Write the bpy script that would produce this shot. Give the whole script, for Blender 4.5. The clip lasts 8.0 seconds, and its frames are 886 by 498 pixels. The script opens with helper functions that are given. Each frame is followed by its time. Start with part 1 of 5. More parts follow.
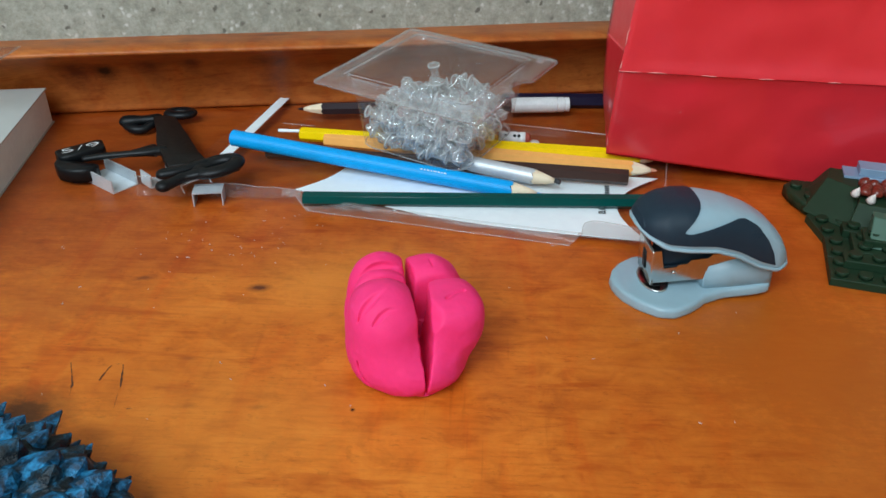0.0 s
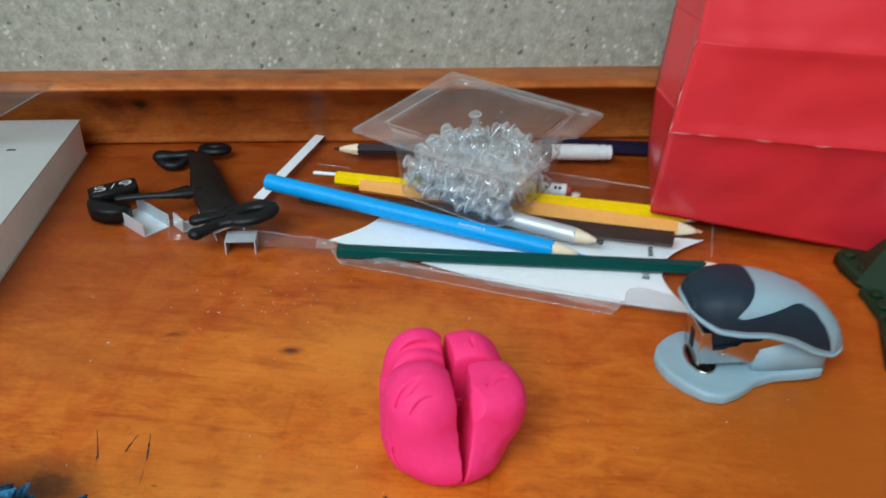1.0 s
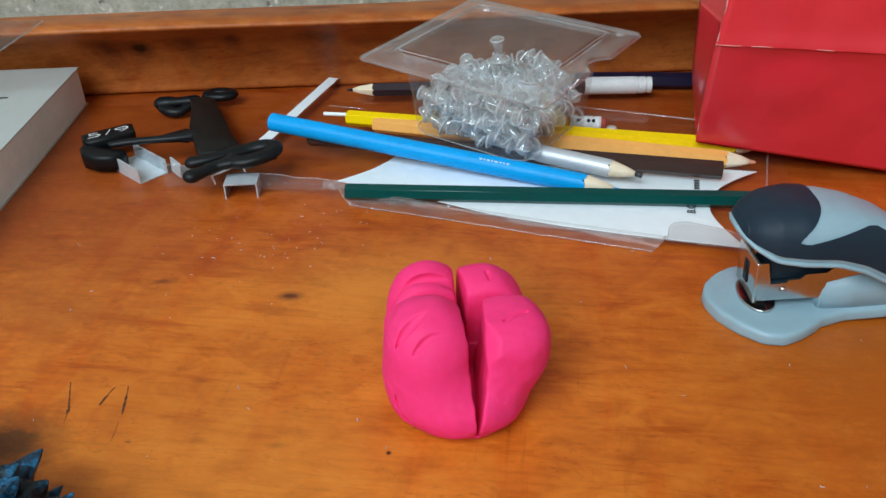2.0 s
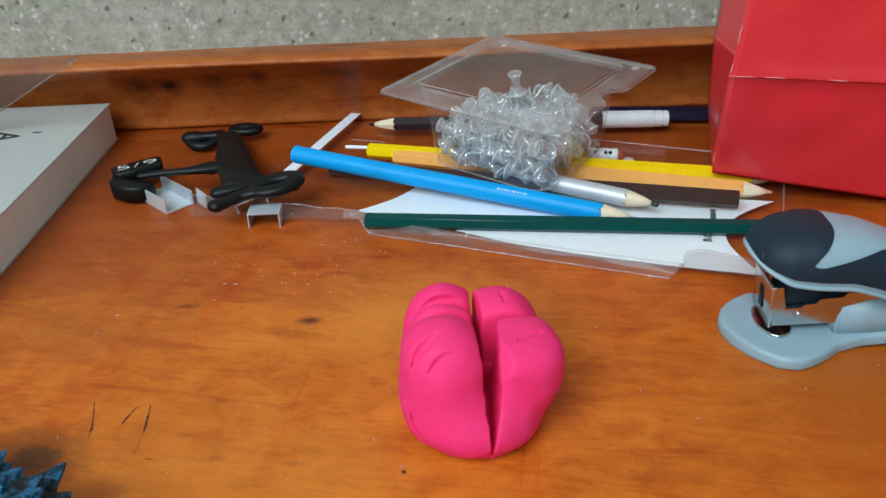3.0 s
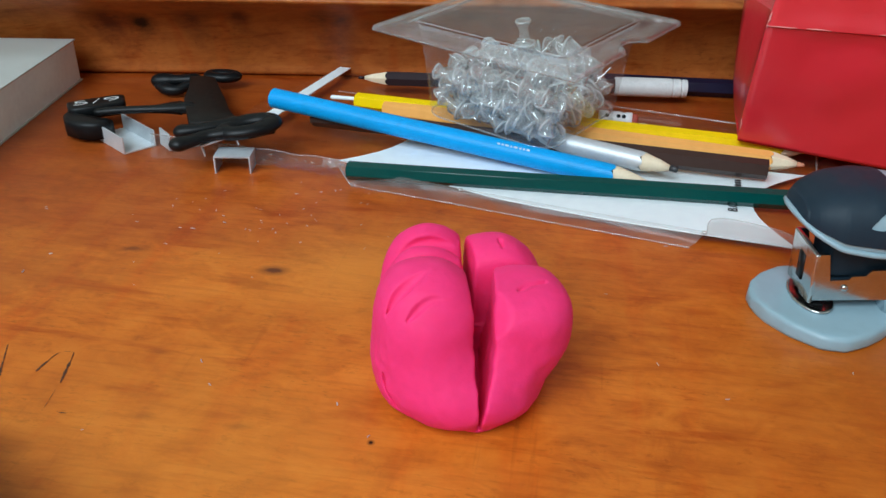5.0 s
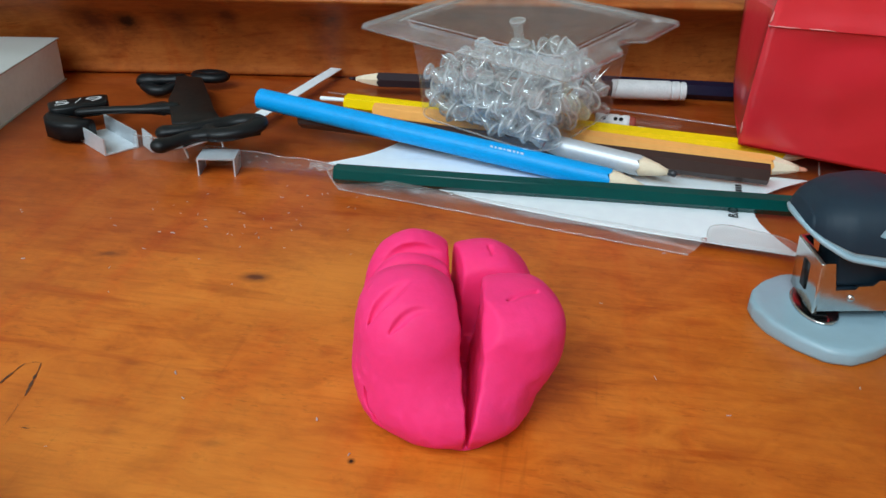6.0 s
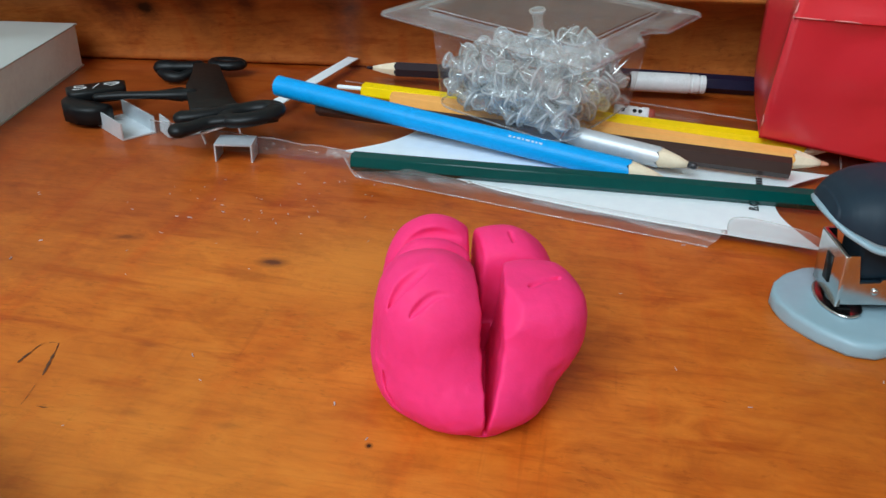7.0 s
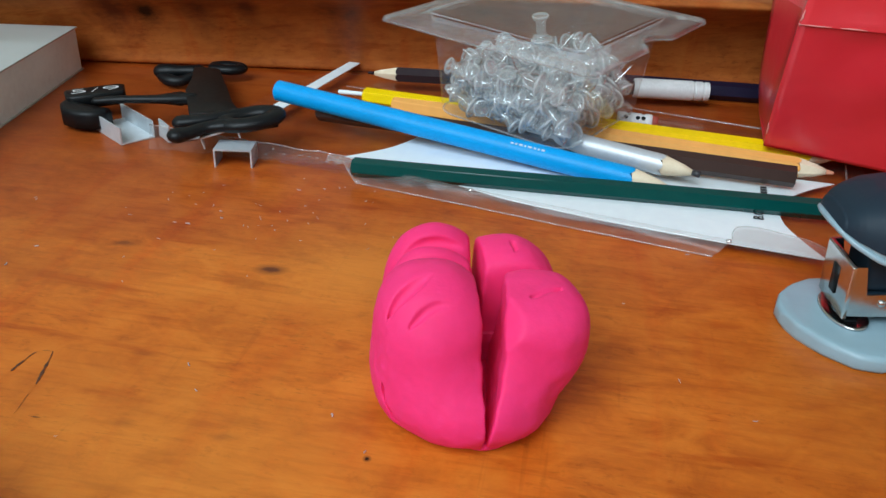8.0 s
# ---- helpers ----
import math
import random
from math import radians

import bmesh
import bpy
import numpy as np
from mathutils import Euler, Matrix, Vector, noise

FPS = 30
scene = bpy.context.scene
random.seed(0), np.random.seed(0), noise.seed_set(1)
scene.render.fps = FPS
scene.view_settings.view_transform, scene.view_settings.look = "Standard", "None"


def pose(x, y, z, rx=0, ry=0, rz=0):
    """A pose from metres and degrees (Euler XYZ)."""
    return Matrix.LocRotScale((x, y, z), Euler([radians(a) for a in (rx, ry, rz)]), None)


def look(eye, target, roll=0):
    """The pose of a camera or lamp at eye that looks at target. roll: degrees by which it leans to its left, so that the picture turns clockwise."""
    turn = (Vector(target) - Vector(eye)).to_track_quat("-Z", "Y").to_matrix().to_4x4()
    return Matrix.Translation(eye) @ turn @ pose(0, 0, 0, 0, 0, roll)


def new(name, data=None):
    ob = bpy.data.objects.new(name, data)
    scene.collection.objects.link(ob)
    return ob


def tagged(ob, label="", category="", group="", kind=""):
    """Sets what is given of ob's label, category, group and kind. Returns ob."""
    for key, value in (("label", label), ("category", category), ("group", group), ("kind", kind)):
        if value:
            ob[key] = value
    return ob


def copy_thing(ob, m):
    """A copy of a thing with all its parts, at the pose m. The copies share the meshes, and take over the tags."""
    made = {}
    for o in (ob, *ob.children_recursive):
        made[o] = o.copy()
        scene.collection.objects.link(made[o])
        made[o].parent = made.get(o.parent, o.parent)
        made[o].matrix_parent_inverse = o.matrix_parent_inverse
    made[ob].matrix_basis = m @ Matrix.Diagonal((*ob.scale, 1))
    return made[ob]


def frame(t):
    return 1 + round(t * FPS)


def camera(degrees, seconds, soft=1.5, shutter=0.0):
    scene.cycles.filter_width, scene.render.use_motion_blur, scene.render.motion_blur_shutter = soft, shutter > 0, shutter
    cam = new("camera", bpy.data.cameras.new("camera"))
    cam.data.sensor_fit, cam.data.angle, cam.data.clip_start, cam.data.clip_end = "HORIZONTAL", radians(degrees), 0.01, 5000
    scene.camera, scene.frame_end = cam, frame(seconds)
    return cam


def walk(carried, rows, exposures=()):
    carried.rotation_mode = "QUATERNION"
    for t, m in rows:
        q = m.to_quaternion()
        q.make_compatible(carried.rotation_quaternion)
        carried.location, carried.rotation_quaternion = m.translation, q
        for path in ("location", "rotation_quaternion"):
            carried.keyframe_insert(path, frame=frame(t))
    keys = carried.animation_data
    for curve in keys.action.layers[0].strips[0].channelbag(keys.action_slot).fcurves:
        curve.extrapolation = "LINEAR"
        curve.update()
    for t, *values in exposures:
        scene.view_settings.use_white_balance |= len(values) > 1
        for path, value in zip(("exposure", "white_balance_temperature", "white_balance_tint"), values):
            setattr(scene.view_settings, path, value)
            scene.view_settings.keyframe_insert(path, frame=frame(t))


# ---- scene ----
cam = camera(56.68, 8.0, soft=1.5, shutter=0.2)
PATH = [
    (0, (0.02027, 0.01092, 0.16531), (0.00689, 0.26713, 0.00983), 0.24),
    (0.5, (0.01508, 0.01357, 0.18070), (0.00179, 0.27228, 0.02940), 2.11),
    (0.8, (0.01166, 0.01571, 0.20152), (0.00948, 0.27419, 0.04925), 5.42),
    (1, (0.01215, 0.03108, 0.17993), (-0.00897, 0.28694, 0.02472), 1.45),
    (1.5, (0.01603, 0.04919, 0.15795), (-0.01808, 0.29966, -0.00360), -1.48),
    (1.7, (0.01869, 0.05364, 0.15185), (-0.01560, 0.30375, -0.01023), -1.32),
    (2.8, (0.02169, 0.04437, 0.14685), (-0.02761, 0.29976, -0.00264), -3.77),
    (3, (0.02300, 0.04591, 0.14635), (-0.02355, 0.30322, -0.00069), -2.58),
    (3.5, (0.01960, 0.05393, 0.14030), (-0.03257, 0.31287, -0.00192), -2.23),
    (4, (0.02082, 0.05897, 0.13612), (-0.02803, 0.31748, -0.00805), -0.85),
    (4.5, (0.01919, 0.06144, 0.12482), (-0.03060, 0.31754, -0.02328), -0.11),
    (4.7, (0.01857, 0.06406, 0.11805), (-0.02479, 0.32250, -0.02800), 0.82),
    (6, (0.01963, 0.07694, 0.11036), (-0.02239, 0.33734, -0.03256), 1.34),
    (6.5, (0.01956, 0.07666, 0.10742), (-0.02167, 0.33592, -0.03779), 2.03),
    (7, (0.01747, 0.07667, 0.10761), (-0.02785, 0.33586, -0.03650), 1.84),
    (7.5, (0.01769, 0.08016, 0.10676), (-0.02656, 0.33979, -0.03689), 2.19),
    (8, (0.01698, 0.07954, 0.10713), (-0.02888, 0.33941, -0.03557), 2.13),
]
walk(cam, [(t, look(eye, target, roll)) for t, eye, target, roll in PATH])

# ---- light ----
world = bpy.data.worlds.new("sky")
scene.world = world
world.use_nodes = True
wn = world.node_tree
sky = wn.nodes.new("ShaderNodeTexSky")
sky.sky_type, sky.sun_disc = "NISHITA", False
sky.sun_elevation, sky.sun_rotation = radians(38), radians(250)
wn.links.new(sky.outputs[0], wn.nodes["Background"].inputs[0])
wn.nodes["Background"].inputs[1].default_value = 0.12
scene.view_settings.exposure = 0.0
scene.cycles.transparent_max_bounces = 32


def window_light(name, eye, target, w, h, power, colour):
    data = bpy.data.lights.new(name, "AREA")
    data.shape, data.size, data.size_y, data.energy, data.color = "RECTANGLE", w, h, power, colour
    ob = new(name, data)
    ob.matrix_world = look(eye, target)
    return ob


window_light("window_daylight", (-0.45, -0.85, 1.18), (-0.02, 0.26, 0.0), 1.10, 0.95, 30.5, (0.77, 0.915, 1.0))


# ---- materials ----
def shader(name, base, rough=0.5, metal=0.0, spec=0.5, coat=0.0, coat_rough=0.1, sheen=0.0, subsurface=0.0):
    m = bpy.data.materials.new(name)
    m.use_nodes = True
    b = m.node_tree.nodes["Principled BSDF"]
    b.inputs["Base Color"].default_value = (*base, 1)
    b.inputs["Roughness"].default_value = rough
    b.inputs["Metallic"].default_value = metal
    b.inputs["Specular IOR Level"].default_value = spec
    b.inputs["Coat Weight"].default_value = coat
    b.inputs["Coat Roughness"].default_value = coat_rough
    b.inputs["Sheen Weight"].default_value = sheen
    if subsurface:
        b.inputs["Subsurface Weight"].default_value = subsurface
        b.inputs["Subsurface Radius"].default_value = (0.004, 0.002, 0.002)
    return m, m.node_tree, b


def node(tree, kind, **values):
    n = tree.nodes.new(kind)
    for key, value in values.items():
        n.inputs[key].default_value = value
    return n


def coords(tree, scale=(1, 1, 1), turn=(0, 0, 0), shift=(0, 0, 0)):
    tc, mp = tree.nodes.new("ShaderNodeTexCoord"), tree.nodes.new("ShaderNodeMapping")
    mp.inputs["Scale"].default_value = scale
    mp.inputs["Rotation"].default_value = turn
    mp.inputs["Location"].default_value = shift
    tree.links.new(tc.outputs["Object"], mp.inputs["Vector"])
    return mp.outputs["Vector"]


def noise_of(tree, vec, scale, detail=4.0, rough=0.55, distort=0.0):
    n = node(tree, "ShaderNodeTexNoise", Scale=scale, Detail=detail, Roughness=rough, Distortion=distort)
    tree.links.new(vec, n.inputs["Vector"])
    return n.outputs["Fac"]


def ramp(tree, fac, stops):
    r = tree.nodes.new("ShaderNodeValToRGB")
    el = r.color_ramp.elements
    while len(el) < len(stops):
        el.new(0.5)
    for e, (p, c) in zip(el, stops):
        e.position, e.color = p, (*c, 1) if len(c) == 3 else c
    tree.links.new(fac, r.inputs["Fac"])
    return r.outputs["Color"]


def mixed(tree, a, b, fac, how="MIX"):
    m = tree.nodes.new("ShaderNodeMix")
    m.data_type, m.blend_type = "RGBA", how
    for value, socket in ((fac, m.inputs["Factor"]), (a, m.inputs["A"]), (b, m.inputs["B"])):
        if isinstance(value, (int, float)):
            socket.default_value = value
        elif isinstance(value, tuple):
            socket.default_value = (*value, 1)
        else:
            tree.links.new(value, socket)
    return m.outputs["Result"]


def bumped(tree, b, height, strength=0.2, distance=0.001):
    n = node(tree, "ShaderNodeBump", Strength=strength, Distance=distance)
    tree.links.new(height, n.inputs["Height"])
    tree.links.new(n.outputs["Normal"], b.inputs["Normal"])


def mottled(name, base, dark, scale, rough=0.5, spread=0.12, bump=0.1, distance=0.0004, fine=6.0, **more):
    """A plain surface with two scales of variation and a fine relief."""
    m, tree, b = shader(name, base, rough, **more)
    vec = coords(tree)
    big, small = noise_of(tree, vec, scale), noise_of(tree, vec, scale * fine)
    col = mixed(tree, ramp(tree, big, ((0.35, dark), (0.65, base))), tuple(min(1, c * 1.12) for c in base), small)
    tree.links.new(col, b.inputs["Base Color"])
    r = node(tree, "ShaderNodeMapRange")
    r.inputs["To Min"].default_value, r.inputs["To Max"].default_value = max(0.02, rough - spread), min(1, rough + spread)
    tree.links.new(small, r.inputs["Value"])
    tree.links.new(r.outputs["Result"], b.inputs["Roughness"])
    if bump:
        bumped(tree, b, small, bump, distance)
    return m


def wood(name, pale, mid, dark, rough, knots_and_shade=(), turn=0.0, plank_tones=False, blotchy=0.4, coat=0.10, coat_rough=0.2):
    """Varnished pine: long grain along the board, dark-rimmed knot marks and painted shade, worn gloss."""
    m, tree, b = shader(name, mid, rough, spec=0.22, coat=coat, coat_rough=coat_rough)
    L = tree.links.new
    grain_vec = coords(tree, (17, 75, 75), (0, 0, turn))
    warp = noise_of(tree, coords(tree, (7, 22, 22), (0, 0, turn)), 1.0, 4.0)
    fine = noise_of(tree, grain_vec, 2.0, 7.0, 0.68, 0.5)
    broad = noise_of(tree, coords(tree, (5, 40, 40), (0, 0, turn)), 1.0, 4.0, 0.55, 0.8)
    blotch = noise_of(tree, coords(tree, (62, 95, 95)), 1.0, 6.0, 0.66, 0.6)
    cloud = noise_of(tree, coords(tree, (8, 10, 10)), 1.0, 3.0)
    base = ramp(tree, fine, ((0.26, dark), (0.5, mid), (0.74, pale)))
    base = mixed(tree, base, ramp(tree, broad, ((0.36, mid), (0.64, pale))), 0.36)
    base = mixed(tree, base, ramp(tree, blotch, ((0.36, dark), (0.5, mid), (0.62, pale))), blotchy)
    base = mixed(tree, base, ramp(tree, cloud, ((0.35, (0.84, 0.76, 0.66)), (0.65, (1.10, 1.12, 1.14)))), 0.8, "MULTIPLY")
    base = mixed(tree, base, ramp(tree, warp, ((0.34, (0.84, 0.76, 0.70)), (0.66, (1.08, 1.10, 1.12)))), 0.8, "MULTIPLY")
    pores = noise_of(tree, coords(tree, (60, 700, 700), (0, 0, turn)), 1.0, 3.0)
    base = mixed(tree, base, ramp(tree, pores, ((0.34, (0.78, 0.66, 0.56)), (0.5, (1, 1, 1)))), 0.6, "MULTIPLY")
    base = mixed(tree, base, mixed(tree, mid, pale, 0.35), 0.10)
    dashes = noise_of(tree, coords(tree, (300, 1200, 1200), (0, 0, turn)), 1.0, 2.0, 0.5, 0.3)
    gate = noise_of(tree, coords(tree, (34, 60, 60)), 1.0, 3.0)
    dash = mixed(tree, ramp(tree, dashes, ((0.30, (1, 1, 1)), (0.40, (0, 0, 0)))), ramp(tree, gate, ((0.45, (0.06,) * 3), (0.62, (0.40,) * 3))), 1.0, "MULTIPLY")
    base = mixed(tree, base, tuple(c * 0.5 for c in dark), dash)
    smear = noise_of(tree, coords(tree, (95, 16, 16)), 1.0, 5.0, 0.62, 0.6)
    base = mixed(tree, base, ramp(tree, smear, ((0.50, (1, 1, 1)), (0.68, (0.96, 0.68, 0.45)))), 0.6, "MULTIPLY")
    fleck = noise_of(tree, coords(tree, (26, 120, 120)), 1.0, 4.0, 0.6, 0.4)
    base = mixed(tree, base, ramp(tree, fleck, ((0.33, (0.74, 0.52, 0.36)), (0.43, (1, 1, 1)))), 0.75, "MULTIPLY")
    # thin scratches across the grain, in worn places only
    scratch = ramp(tree, noise_of(tree, coords(tree, (420, 16, 16), (0, 0, 0.04)), 1.0, 2.0), ((0.30, (1, 1, 1)), (0.37, (0, 0, 0))))
    worn = ramp(tree, noise_of(tree, coords(tree, (17, 17, 17), shift=(3, 1, 0)), 1.0, 2.0), ((0.52, (0, 0, 0)), (0.62, (0.28,) * 3)))
    base = mixed(tree, base, tuple(c * 0.8 for c in dark), mixed(tree, scratch, worn, 1.0, "MULTIPLY"))
    grime = noise_of(tree, coords(tree, (130, 170, 170)), 1.0, 6.0, 0.7)
    base = mixed(tree, base, ramp(tree, grime, ((0.30, (0.62, 0.52, 0.45)), (0.42, (1, 1, 1)))), 0.7, "MULTIPLY")
    if plank_tones:
        # boards of one glued top, toned by depth: redder and darker towards the ledge
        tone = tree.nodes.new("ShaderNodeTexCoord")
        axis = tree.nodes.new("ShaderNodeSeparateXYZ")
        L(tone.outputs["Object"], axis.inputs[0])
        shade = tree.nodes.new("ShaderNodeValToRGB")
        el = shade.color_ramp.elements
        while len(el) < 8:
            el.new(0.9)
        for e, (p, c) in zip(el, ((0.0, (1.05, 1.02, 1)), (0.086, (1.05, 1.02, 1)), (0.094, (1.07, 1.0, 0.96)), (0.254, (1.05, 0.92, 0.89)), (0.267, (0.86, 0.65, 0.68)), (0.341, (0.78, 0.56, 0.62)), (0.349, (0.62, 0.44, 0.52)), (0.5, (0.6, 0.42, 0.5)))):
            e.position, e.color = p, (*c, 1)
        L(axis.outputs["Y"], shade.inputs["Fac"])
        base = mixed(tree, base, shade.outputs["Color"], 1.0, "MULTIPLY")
    tc = tree.nodes.new("ShaderNodeTexCoord")
    wob = noise_of(tree, coords(tree, (0.6, 1, 1)), 420, 6.0, 0.7)
    # small entries are knot marks; the broad dark ones paint shade on the desk
    for (x, y, z, rx, ry, angle, strength, colour) in knots_and_shade:
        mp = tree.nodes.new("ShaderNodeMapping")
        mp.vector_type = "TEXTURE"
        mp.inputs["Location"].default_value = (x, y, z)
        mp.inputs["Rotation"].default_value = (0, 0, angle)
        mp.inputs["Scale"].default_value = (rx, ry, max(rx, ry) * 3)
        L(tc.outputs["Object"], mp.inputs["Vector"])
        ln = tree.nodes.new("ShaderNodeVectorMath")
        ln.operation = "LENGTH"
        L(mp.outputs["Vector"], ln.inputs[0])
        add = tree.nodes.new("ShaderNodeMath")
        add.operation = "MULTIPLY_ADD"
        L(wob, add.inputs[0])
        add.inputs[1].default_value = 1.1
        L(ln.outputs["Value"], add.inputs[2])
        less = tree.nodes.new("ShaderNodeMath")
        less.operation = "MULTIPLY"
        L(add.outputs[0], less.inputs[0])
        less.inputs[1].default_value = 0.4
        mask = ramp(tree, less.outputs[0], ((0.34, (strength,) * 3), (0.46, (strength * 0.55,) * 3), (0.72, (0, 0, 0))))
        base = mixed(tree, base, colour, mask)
    L(base, b.inputs["Base Color"])
    wear = noise_of(tree, coords(tree, (14, 26, 26)), 1.0, 6.0, 0.65)
    r = node(tree, "ShaderNodeMapRange")
    r.inputs["To Min"].default_value, r.inputs["To Max"].default_value = rough - 0.1, rough + 0.14
    L(wear, r.inputs["Value"])
    L(r.outputs["Result"], b.inputs["Roughness"])
    bumped(tree, b, fine, 0.12, 0.0004)
    return m


def clear_plastic(name, tint=(0.97, 0.98, 0.98), gloss=0.14, rough=0.08, haze=0.06, milky=(0.9, 0.92, 0.93)):
    """Thin clear film: mostly see-through, with gloss that grows at a slant and a little milky scatter."""
    m = bpy.data.materials.new(name)
    m.use_nodes = True
    tree = m.node_tree
    tree.nodes.clear()
    L = tree.links.new
    out = tree.nodes.new("ShaderNodeOutputMaterial")
    see = node(tree, "ShaderNodeBsdfTransparent", Color=(*tint, 1))
    shine = node(tree, "ShaderNodeBsdfGlossy", Roughness=rough, Color=(1, 1, 1, 1))
    glow = node(tree, "ShaderNodeBsdfTranslucent", Color=(*milky, 1))
    face = node(tree, "ShaderNodeBsdfDiffuse", Color=(*milky, 1))
    milk = tree.nodes.new("ShaderNodeMixShader")
    L(glow.outputs[0], milk.inputs[1])
    L(face.outputs[0], milk.inputs[2])
    one, two = tree.nodes.new("ShaderNodeMixShader"), tree.nodes.new("ShaderNodeMixShader")
    slant = node(tree, "ShaderNodeLayerWeight", Blend=0.5)
    power, gain = tree.nodes.new("ShaderNodeMath"), tree.nodes.new("ShaderNodeMath")
    power.operation, gain.operation = "POWER", "MULTIPLY_ADD"
    L(slant.outputs["Facing"], power.inputs[0])
    power.inputs[1].default_value = 4.0
    L(power.outputs[0], gain.inputs[0])
    gain.inputs[1].default_value, gain.inputs[2].default_value = gloss * 3, gloss * 0.35
    gain.use_clamp = True
    hz = noise_of(tree, coords(tree), 60, 4)
    hr = node(tree, "ShaderNodeMapRange")
    hr.inputs["To Min"].default_value, hr.inputs["To Max"].default_value = 0.0, haze * 2
    L(hz, hr.inputs["Value"])
    L(hr.outputs["Result"], one.inputs["Fac"])
    L(see.outputs[0], one.inputs[1])
    L(milk.outputs[0], one.inputs[2])
    L(gain.outputs[0], two.inputs["Fac"])
    L(one.outputs[0], two.inputs[1])
    L(shine.outputs[0], two.inputs[2])
    bn = node(tree, "ShaderNodeBump", Strength=0.25, Distance=0.0006)
    L(noise_of(tree, coords(tree), 120, 3), bn.inputs["Height"])
    L(bn.outputs["Normal"], shine.inputs["Normal"])
    L(two.outputs[0], out.inputs["Surface"])
    return m


KNOT = (0.12, 0.028, 0.012)
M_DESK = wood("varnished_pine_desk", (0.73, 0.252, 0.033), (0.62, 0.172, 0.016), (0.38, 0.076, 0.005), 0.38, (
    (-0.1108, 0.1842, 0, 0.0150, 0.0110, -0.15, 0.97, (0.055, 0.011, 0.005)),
    # shade beside the book, painted into the wood colour
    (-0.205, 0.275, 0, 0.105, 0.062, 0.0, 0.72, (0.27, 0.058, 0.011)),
    # darker, redder wood behind the hanger, with the shade there painted in
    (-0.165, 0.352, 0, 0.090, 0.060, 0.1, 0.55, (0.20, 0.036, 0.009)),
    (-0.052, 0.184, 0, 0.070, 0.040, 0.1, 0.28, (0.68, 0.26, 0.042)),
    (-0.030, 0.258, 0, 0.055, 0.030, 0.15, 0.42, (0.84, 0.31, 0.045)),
    # redder wood on the right, darkened further for the light's falloff
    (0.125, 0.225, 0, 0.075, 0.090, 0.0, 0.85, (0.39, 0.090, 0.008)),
    # more of the left-hand shade, also put into the wood colour
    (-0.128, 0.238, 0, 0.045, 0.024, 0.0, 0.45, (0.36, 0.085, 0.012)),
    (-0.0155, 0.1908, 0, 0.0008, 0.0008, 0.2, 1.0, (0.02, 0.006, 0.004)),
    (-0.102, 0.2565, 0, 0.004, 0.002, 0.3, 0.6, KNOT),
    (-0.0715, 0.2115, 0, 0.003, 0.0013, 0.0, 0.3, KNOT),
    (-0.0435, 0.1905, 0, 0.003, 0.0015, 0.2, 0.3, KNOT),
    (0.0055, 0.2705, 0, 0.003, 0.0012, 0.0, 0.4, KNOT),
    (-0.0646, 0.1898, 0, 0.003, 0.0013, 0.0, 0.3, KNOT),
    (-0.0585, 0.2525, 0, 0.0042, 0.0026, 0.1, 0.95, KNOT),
), plank_tones=True, blotchy=0.52)
M_RAIL = wood("varnished_pine_ledge", (0.60, 0.200, 0.046), (0.44, 0.126, 0.026), (0.22, 0.054, 0.013), 0.42, (
    (-0.173, 0.4050, 0.0270, 0.0067, 0.0050, 0.2, 1.0, (0.02, 0.008, 0.004)),
    (-0.093, 0.4120, 0.0200, 0.0075, 0.0070, 0.2, 1.0, (0.07, 0.02, 0.006)),
    (-0.085, 0.4150, 0.0195, 0.0045, 0.0070, 0.2, 1.0, (0.07, 0.02, 0.006)),
    (-0.129, 0.4080, 0.0270, 0.0060, 0.0070, 0.2, 0.9, KNOT),
    (-0.150, 0.4060, 0.0215, 0.0075, 0.0070, 0.2, 0.9, KNOT),
    (-0.090, 0.4250, 0.0410, 0.0120, 0.0045, 0.2, 0.9, KNOT),
    (-0.186, 0.4010, 0.0210, 0.0090, 0.0090, 0.2, 0.9, KNOT),
    (-0.030, 0.4220, 0.0230, 0.0110, 0.0060, 0.2, 0.6, KNOT),
), turn=-0.17, blotchy=0.4, coat=0.10, coat_rough=0.35)


